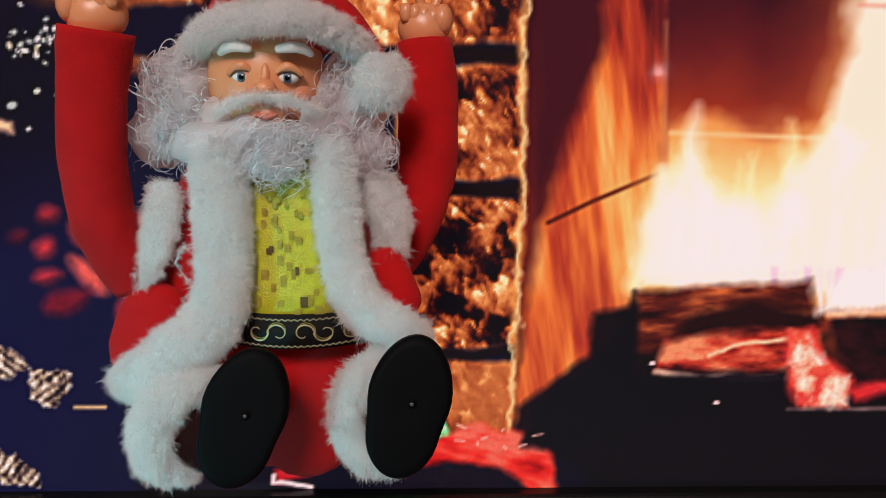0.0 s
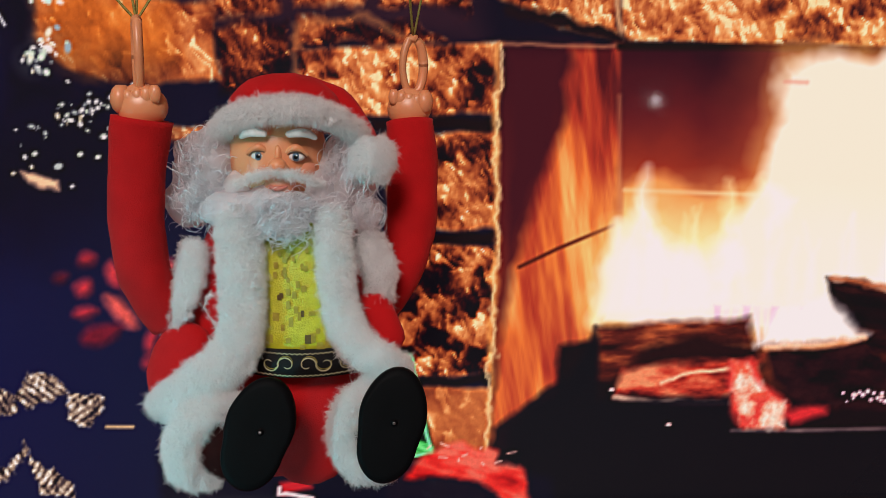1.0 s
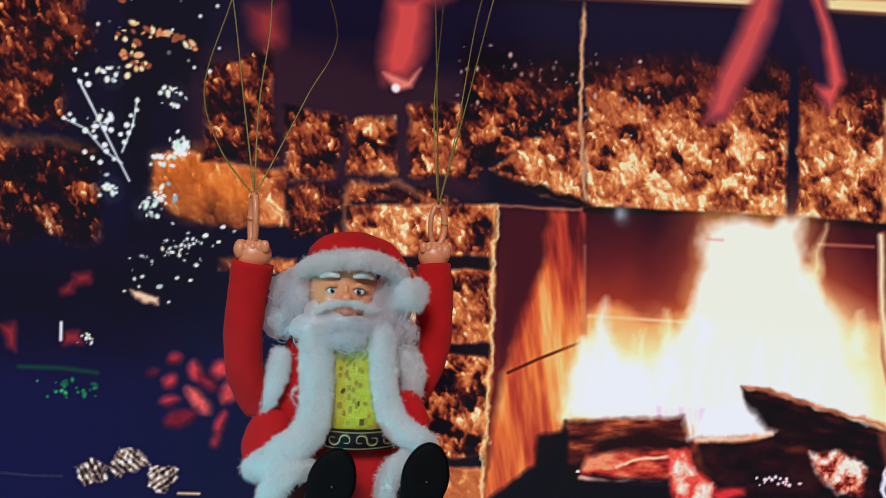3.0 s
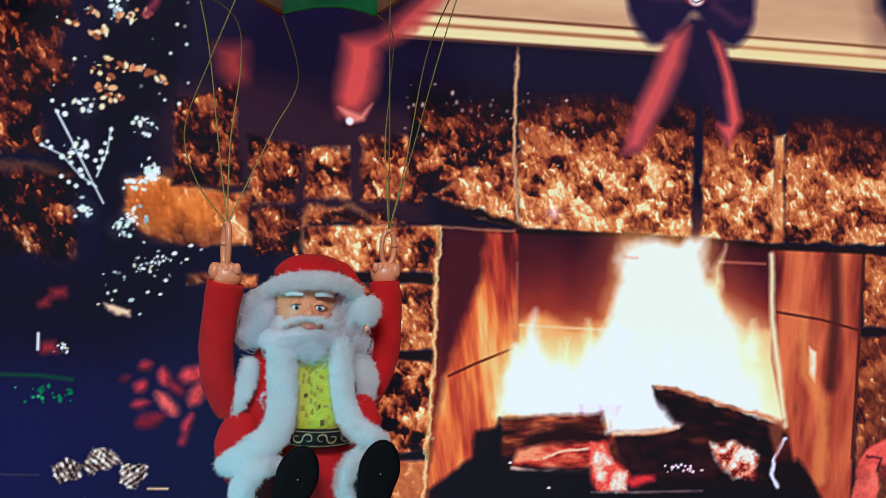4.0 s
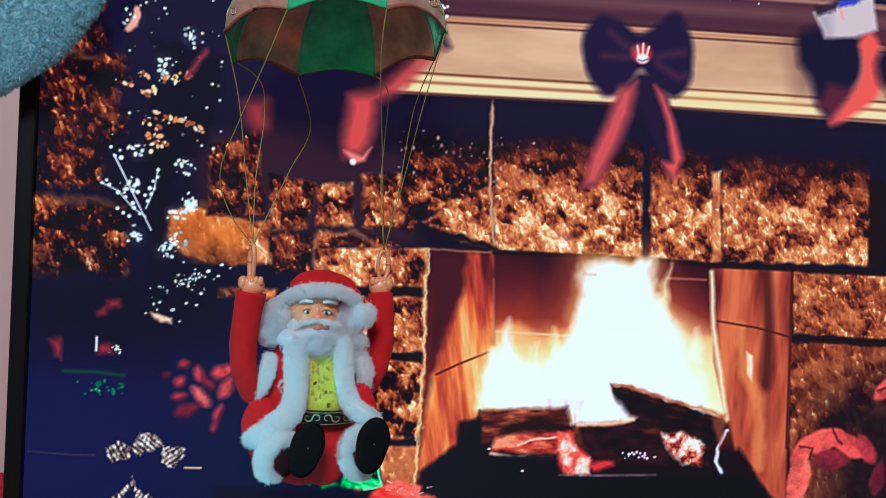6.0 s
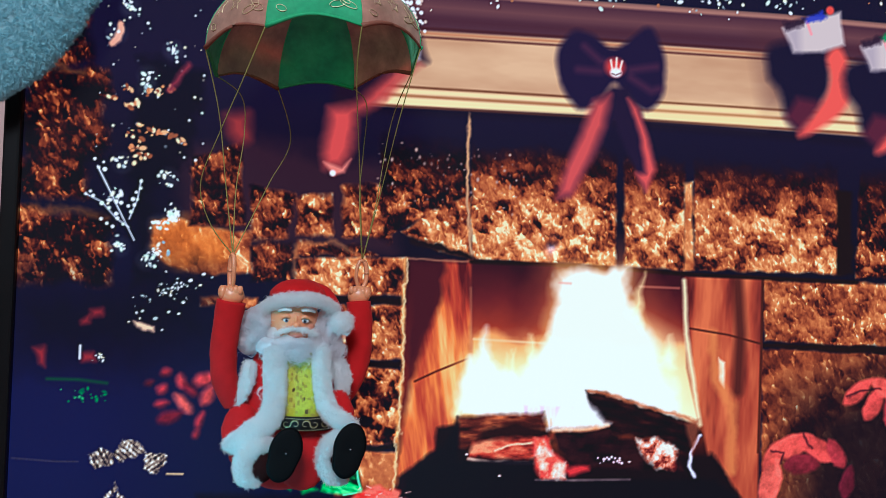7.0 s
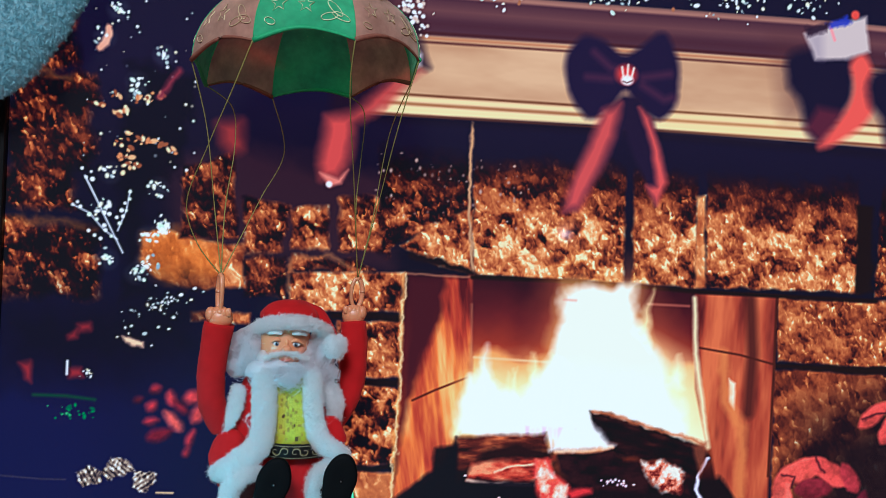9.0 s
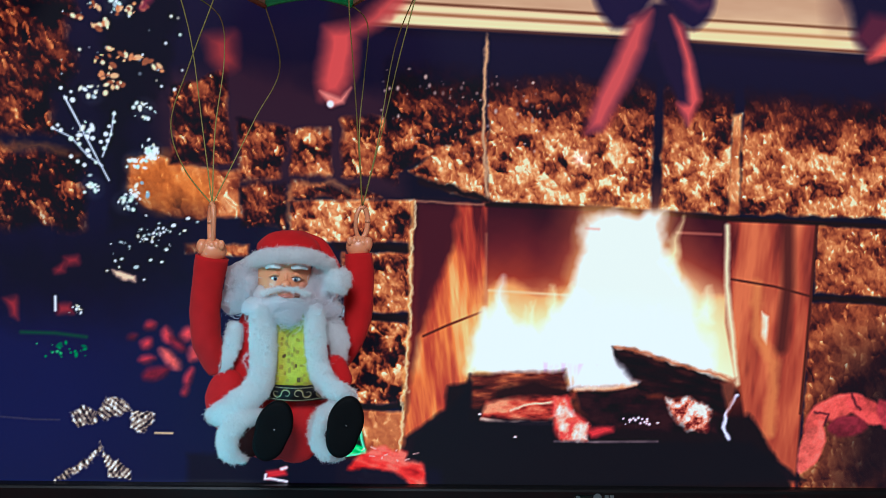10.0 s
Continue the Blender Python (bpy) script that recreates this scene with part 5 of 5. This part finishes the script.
for c, sx, sz, n, ways in (((-0.1004, -0.0780, 1.0560), 0.0075, 0.0120, 230, (-0.6, -0.5, -0.5)), ((-0.1055, -0.0780, 1.0471), 0.0060, 0.0070, 110, (-0.8, -0.4, -0.3)),
                           ((-0.0594, -0.0770, 1.0542), 0.0065, 0.0115, 190, (0.5, -0.5, -0.6)), ((-0.0518, -0.0790, 1.0427), 0.0045, 0.0040, 60, (0.8, -0.4, -0.2)),
                           ((-0.0937, -0.0840, 1.0435), 0.0085, 0.0045, 100, (-0.1, -0.5, -0.8)), ((-0.0779, -0.0865, 1.0459), 0.0115, 0.0048, 250, (0.0, -0.35, -0.9)),
                           ((-0.0757, -0.0890, 1.0403), 0.0065, 0.0026, 80, (0.1, -0.2, -1.0)), ((-0.0642, -0.0840, 1.0443), 0.006, 0.0045, 80, (0.3, -0.4, -0.8))):
    for k in range(int(n * 0.6)):
        a, q = rnd.uniform(0, 6.28), math.sqrt(rnd.random())
        root = Vector(c) + Vector((sx * q * math.cos(a), rnd.uniform(-0.003, 0.004), sz * q * math.sin(a)))
        way = Vector(ways) + Vector((rnd.gauss(0, 0.5), rnd.gauss(0, 0.3), rnd.gauss(0, 0.5)))
        if k % 3 == 0:
            way = Vector((rnd.gauss(0, 0.35), -1, rnd.gauss(0, 0.35)))
            curl(root + Vector((0, -0.001, 0)), way, rnd.uniform(0.0006, 0.002), rnd.uniform(0.0018, 0.0036), rnd.uniform(0.9, 1.6), rnd.uniform(0.00012, 0.00024))
            continue
        curl(root, way, rnd.uniform(0.001, 0.005), rnd.uniform(0.0012, 0.0032), rnd.uniform(0.8, 1.9), rnd.uniform(0.00010, 0.00022))
for k in range(70):
    root = Vector((rnd.gauss(-0.0780, 0.0050), rnd.uniform(-0.0900, -0.0870), rnd.uniform(1.0385, 1.0480)))
    curl(root, (rnd.gauss(0, 0.4), -0.15, -1), rnd.uniform(0.003, 0.007), rnd.uniform(0.0012, 0.0026), rnd.uniform(0.8, 1.6), rnd.uniform(0.00012, 0.00022))
for k in range(46):
    sx = -1 if k % 2 else 1
    root = Vector((-0.0800 + sx * rnd.uniform(0.019, 0.029), rnd.uniform(-0.0830, -0.0780), rnd.uniform(1.0420, 1.0640)))
    curl(root, (sx, -0.3, rnd.gauss(-0.4, 0.5)), rnd.uniform(0.003, 0.006), rnd.uniform(0.0022, 0.0040), rnd.uniform(0.9, 1.5), rnd.uniform(0.00012, 0.00022))
curl((-0.1056, -0.0820, 1.0618), (-1, 0, -0.3), 0.004, 0.0042, 1.4, 0.0003)
curl((-0.1086, -0.0820, 1.0579), (-0.6, 0, -0.8), 0.004, 0.0036, 1.5, 0.0003)
d.tufts(FUR, 3.4e6, 0.0018, 0.00005, hairs=7)
d.tufts(FUR, 0.6e6, 0.0031, 0.00004, hairs=5, seed=6)
doll = tagged(d.make("hanging_doll", SLOTS), "hanging doll in red felt and white plush with raised arms", "doll")

# ---- parachute of thin printed cloth above the doll ----
def sheer(name, colour, clear):
    m = material(name, colour, 0.7, scale=260, vary=0.3, bump=0.3, bump_scale=2200, sheen=0.3)
    nt, b = m.node_tree, m.node_tree.nodes["Principled BSDF"]
    out = nt.nodes["Material Output"]
    tr, tl, mx, mx2 = (nt.nodes.new(n) for n in ("ShaderNodeBsdfTransparent", "ShaderNodeBsdfTranslucent", "ShaderNodeMixShader", "ShaderNodeMixShader"))
    tl.inputs[0].default_value = (*colour, 1)
    tr.inputs[0].default_value = (*[min(1, 0.10 + c * 0.6) for c in colour], 1)
    mx.inputs[0].default_value = 0.07
    pn, pr = nt.nodes.new("ShaderNodeTexNoise"), nt.nodes.new("ShaderNodeMapRange")
    pn.inputs["Scale"].default_value, pn.inputs["Detail"].default_value = 55, 4
    pr.inputs[1].default_value, pr.inputs[2].default_value, pr.inputs[3].default_value, pr.inputs[4].default_value = 0.3, 0.7, clear - 0.16, clear + 0.16
    nt.links.new(nt.nodes["Texture Coordinate"].outputs["Object"], pn.inputs["Vector"])
    nt.links.new(pn.outputs["Fac"], pr.inputs[0])
    nt.links.new(pr.outputs[0], mx2.inputs[0])
    nt.links.new(b.outputs[0], mx.inputs[1])
    nt.links.new(tl.outputs[0], mx.inputs[2])
    nt.links.new(mx.outputs[0], mx2.inputs[1])
    nt.links.new(tr.outputs[0], mx2.inputs[2])
    nt.links.new(mx2.outputs[0], out.inputs[0])
    return m


M_GREEN = sheer("green_organza", (0.08, 0.62, 0.26), 0.46)
M_RUST = sheer("rust_organza", (0.78, 0.40, 0.28), 0.48)
M_SEAM = material("green_piping", (0.03, 0.34, 0.12), 0.7, scale=600, vary=0.3)
M_RUSTSEAM = material("rust_piping", (0.22, 0.07, 0.04), 0.7, scale=600, vary=0.3)
M_PRINT = material("gold_print", (0.85, 0.82, 0.5), 0.4, metal=0.2, scale=900, vary=0.2)
M_RUSTPRINT = material("bronze_print", (0.62, 0.46, 0.26), 0.4, metal=0.2, scale=900, vary=0.3)
M_CORD = material("gold_cord", (0.30, 0.27, 0.06), 0.5, scale=1500, vary=0.5, bump=0.5, bump_scale=4000)
CX, CY, TOP, RIM, RAD = -0.0745, -0.080, 1.2755, 1.2245, 0.0690
chute = tagged(new("toy_parachute"), "small toy parachute of sheer green and rust printed cloth", "parachute")
TURN0 = 22.5


def canopy_point(a, t):
    """a in gores from the front one, t from the crown (0) to the rim (1)."""
    g = a - math.floor(a)
    ang = radians(-90 - TURN0 + 45 * a)
    sag = 1 - 0.05 * math.sin(math.pi * g) * t
    r = RAD * math.sin(min(1, t) * math.pi / 2 * 0.97) ** 0.9 * sag
    z = RIM + (TOP - RIM) * math.cos(t * math.pi / 2) ** 0.85 + 0.0062 * math.sin(math.pi * g) * t ** 3 + 0.0014 * noise.noise(Vector((a * 2.1, t * 3, 1)))
    tilt = (0.09 * r * math.cos(ang) - 0.10 * r * math.sin(ang)) * t
    return Vector((CX + r * math.cos(ang), CY + r * math.sin(ang), z + tilt))


def gore(i):
    bm = bmesh.new()
    na, nt_ = 10, 18
    g = [[bm.verts.new(canopy_point(i + 0.001 + 0.998 * k / na, 0.02 + 0.98 * j / nt_)) for k in range(na + 1)] for j in range(nt_ + 1)]
    for j in range(nt_):
        for k in range(na):
            bm.faces.new((g[j][k], g[j][k + 1], g[j + 1][k + 1], g[j + 1][k]))
    bmesh.ops.recalc_face_normals(bm, faces=bm.faces[:])
    return bm


def print_lines(i, shapes):
    s = Solid()
    for pts in shapes:
        s.strand([canopy_point(i + p[0], p[1]) + (canopy_point(i + p[0], p[1]) - Vector((CX, CY, RIM))).normalized() * 0.0003 for p in pts], 0.00034, 0)
    return s


def star(u, t, r):
    return [(u + r * (1 if k % 2 else 0.42) * math.sin(math.pi * k / 5) * 1.0, t + r * (1 if k % 2 else 0.42) * math.cos(math.pi * k / 5) * 0.85) for k in range(11)]


def leaf(u, t, r, turn):
    return [(u + r * (math.cos(turn) * math.cos(a) - math.sin(turn) * 0.4 * math.sin(a)), t + 0.8 * r * (math.sin(turn) * math.cos(a) + math.cos(turn) * 0.4 * math.sin(a))) for a in [2 * math.pi * k / 16 for k in range(17)]]


for i in range(8):
    green = i % 2 == 0
    cloth = part("gore", gore(i), M_GREEN if green else M_RUST, chute, "sheer green printed panel" if green else "sheer rust-coloured printed panel", smooth=True)
    shapes = [star(0.22, 0.80, 0.09), star(0.50, 0.82, 0.09), star(0.72, 0.44, 0.07)]
    shapes += [leaf(0.45, 0.52, 0.20, 0.1), leaf(0.30, 0.50, 0.10, 0.9), leaf(0.62, 0.56, 0.12, -0.3), leaf(0.42, 0.60, 0.12, 0.2)]
    shapes += [leaf(0.80, 0.82, 0.10, 0.8), leaf(0.86, 0.88, 0.09, 0.2), leaf(0.74, 0.90, 0.09, -0.4), leaf(0.15, 0.93, 0.06, 0.5)]
    s = print_lines(i, shapes)
    ob = s.make("print", [M_PRINT if green else M_RUSTPRINT], cloth)
    hem = Solid()
    hem.strand([canopy_point(i + 0.002 + 0.996 * k / 14, 1.0) for k in range(15)], 0.0015, 0, 6)
    hem.make("hem", [M_SEAM if green else M_RUSTSEAM], cloth)
    rib = Solid()
    rib.strand([canopy_point(i, 0.02 + 0.98 * k / 18) for k in range(19)], 0.0006, 0, 5)
    rib.make("seam", [M_SEAM], chute)


def cord(a, to, bends, r=0.00042):
    """A cord from a rim corner to a loop, with slack."""
    start, end = canopy_point(a, 1.0), Vector(to)
    knots = [start] + [Vector(b) for b in bends] + [end]
    s, pts = Solid(), []
    for i in range(len(knots) - 1):
        p = [knots[min(max(i + k, 0), len(knots) - 1)] for k in (-1, 0, 1, 2)]
        for q in range(10):
            t = q / 10
            pts.append(0.5 * (2 * p[1] + (p[2] - p[0]) * t + (2 * p[0] - 5 * p[1] + 4 * p[2] - p[3]) * t * t + (3 * p[1] - p[0] - 3 * p[2] + p[3]) * t ** 3))
    pts.append(end)
    s.strand(pts, r, 0, 5)
    # keep the thickness even to the end
    s.strand(pts[::-1], r, 0, 5)
    return s.make("cord", [M_CORD], chute)


TIE_L, TIE_R = LOOP_L + Vector((0, 0, 0.0108)), LOOP_R + Vector((0, 0, 0.0092))
cord(7, TIE_L, [(-0.1307, -0.0900, 1.1869), (-0.1249, -0.0830, 1.1398)])
cord(0, TIE_L, [(-0.1122, -0.1300, 1.2031), (-0.1263, -0.1150, 1.1720), (-0.1380, -0.1000, 1.1425), (-0.1329, -0.0900, 1.1191)])
cord(6, TIE_L, [(-0.1217, -0.0550, 1.2035), (-0.1180, -0.0600, 1.1798), (-0.1206, -0.0700, 1.1400)])
cord(5, TIE_L, [(-0.0899, -0.0300, 1.1799), (-0.1013, -0.0500, 1.1484), (-0.1123, -0.0680, 1.1191)])
cord(1, TIE_R, [(-0.0492, -0.1300, 1.2074), (-0.0439, -0.0900, 1.1613)])
cord(4, TIE_R, [(-0.0384, -0.0180, 1.2094), (-0.0394, -0.0260, 1.1753), (-0.0408, -0.0340, 1.1440)])
cord(3, TIE_R, [(-0.0224, -0.0500, 1.1938), (-0.0301, -0.0470, 1.1370)])
cord(2, TIE_R, [(-0.0203, -0.0900, 1.1904), (-0.0283, -0.0650, 1.1446)])
knot = Solid()
knot.ball(TIE_L + Vector((0, -0.0004, 0)), (0.0013, 0.0011, 0.0012), 0, 12)
knot.make("knot", [M_SEAM], chute)
hang = Solid()
hang.strand([Vector((CX, CY, TOP - 0.001)), Vector((CX, CY, 1.9)), Vector((CX, CY, 2.6))], 0.0006, 0, 6)
hang.make("hanging_thread", [M_CORD], chute)

# ---- plush-edged hat hung over the corner of the television ----
hat = tagged(new("plush_hat"), "red felt hat with blue-tinted plush cuff on the television corner", "hat")
h = Solid()
h.tube([(-0.3069, -0.0300, 1.1976), (-0.2693, -0.0340, 1.2340), (-0.2468, -0.0340, 1.2720), (-0.2222, -0.0300, 1.3227)], [0.019, 0.027, 0.028, 0.024], 0, 0.4, 28, 10, lump=0.05)
h.tufts(0, 0.9e6, 0.0028, 0.00009, hairs=8, seed=9)
# the blue lamp's tint on the cuff is put into the plush colour
M_PLUSH = material("blue_tinted_plush", (0.42, 0.68, 0.74), 0.9, spec=0.1, scale=60, vary=0.1)
airy(M_PLUSH, (0.5, 0.78, 0.84), 0.4)
h.make("cuff", [M_PLUSH], hat)
h = Solid()
h.tube([(-0.2784, -0.0300, 1.2558), (-0.2985, -0.0260, 1.2985), (-0.2933, -0.0200, 1.3738), (-0.2893, 0.0000, 1.4358)], [0.032, 0.034, 0.028, 0.012], 0, 0.4, 24, 8, lump=0.1)
h.make("crown", [M_RED], hat)

# ---- lamp bulb across the room ----
bulb = tagged(new("light_bulb"), "small lit bulb in a white wall holder", "lamp")
s = Solid()
s.ball((0.93, -2.96, 1.10), (0.009, 0.009, 0.011), 0, 20)
s.make("glass", [M_BULB], bulb)
s = Solid()
s.tube([(0.93, -2.98, 1.10), (0.93, -3.25, 1.10), (0.93, -3.5, 1.10)], [0.010, 0.018, 0.03], 0, 1, 16)
s.make("holder", [M_CEIL], bulb)
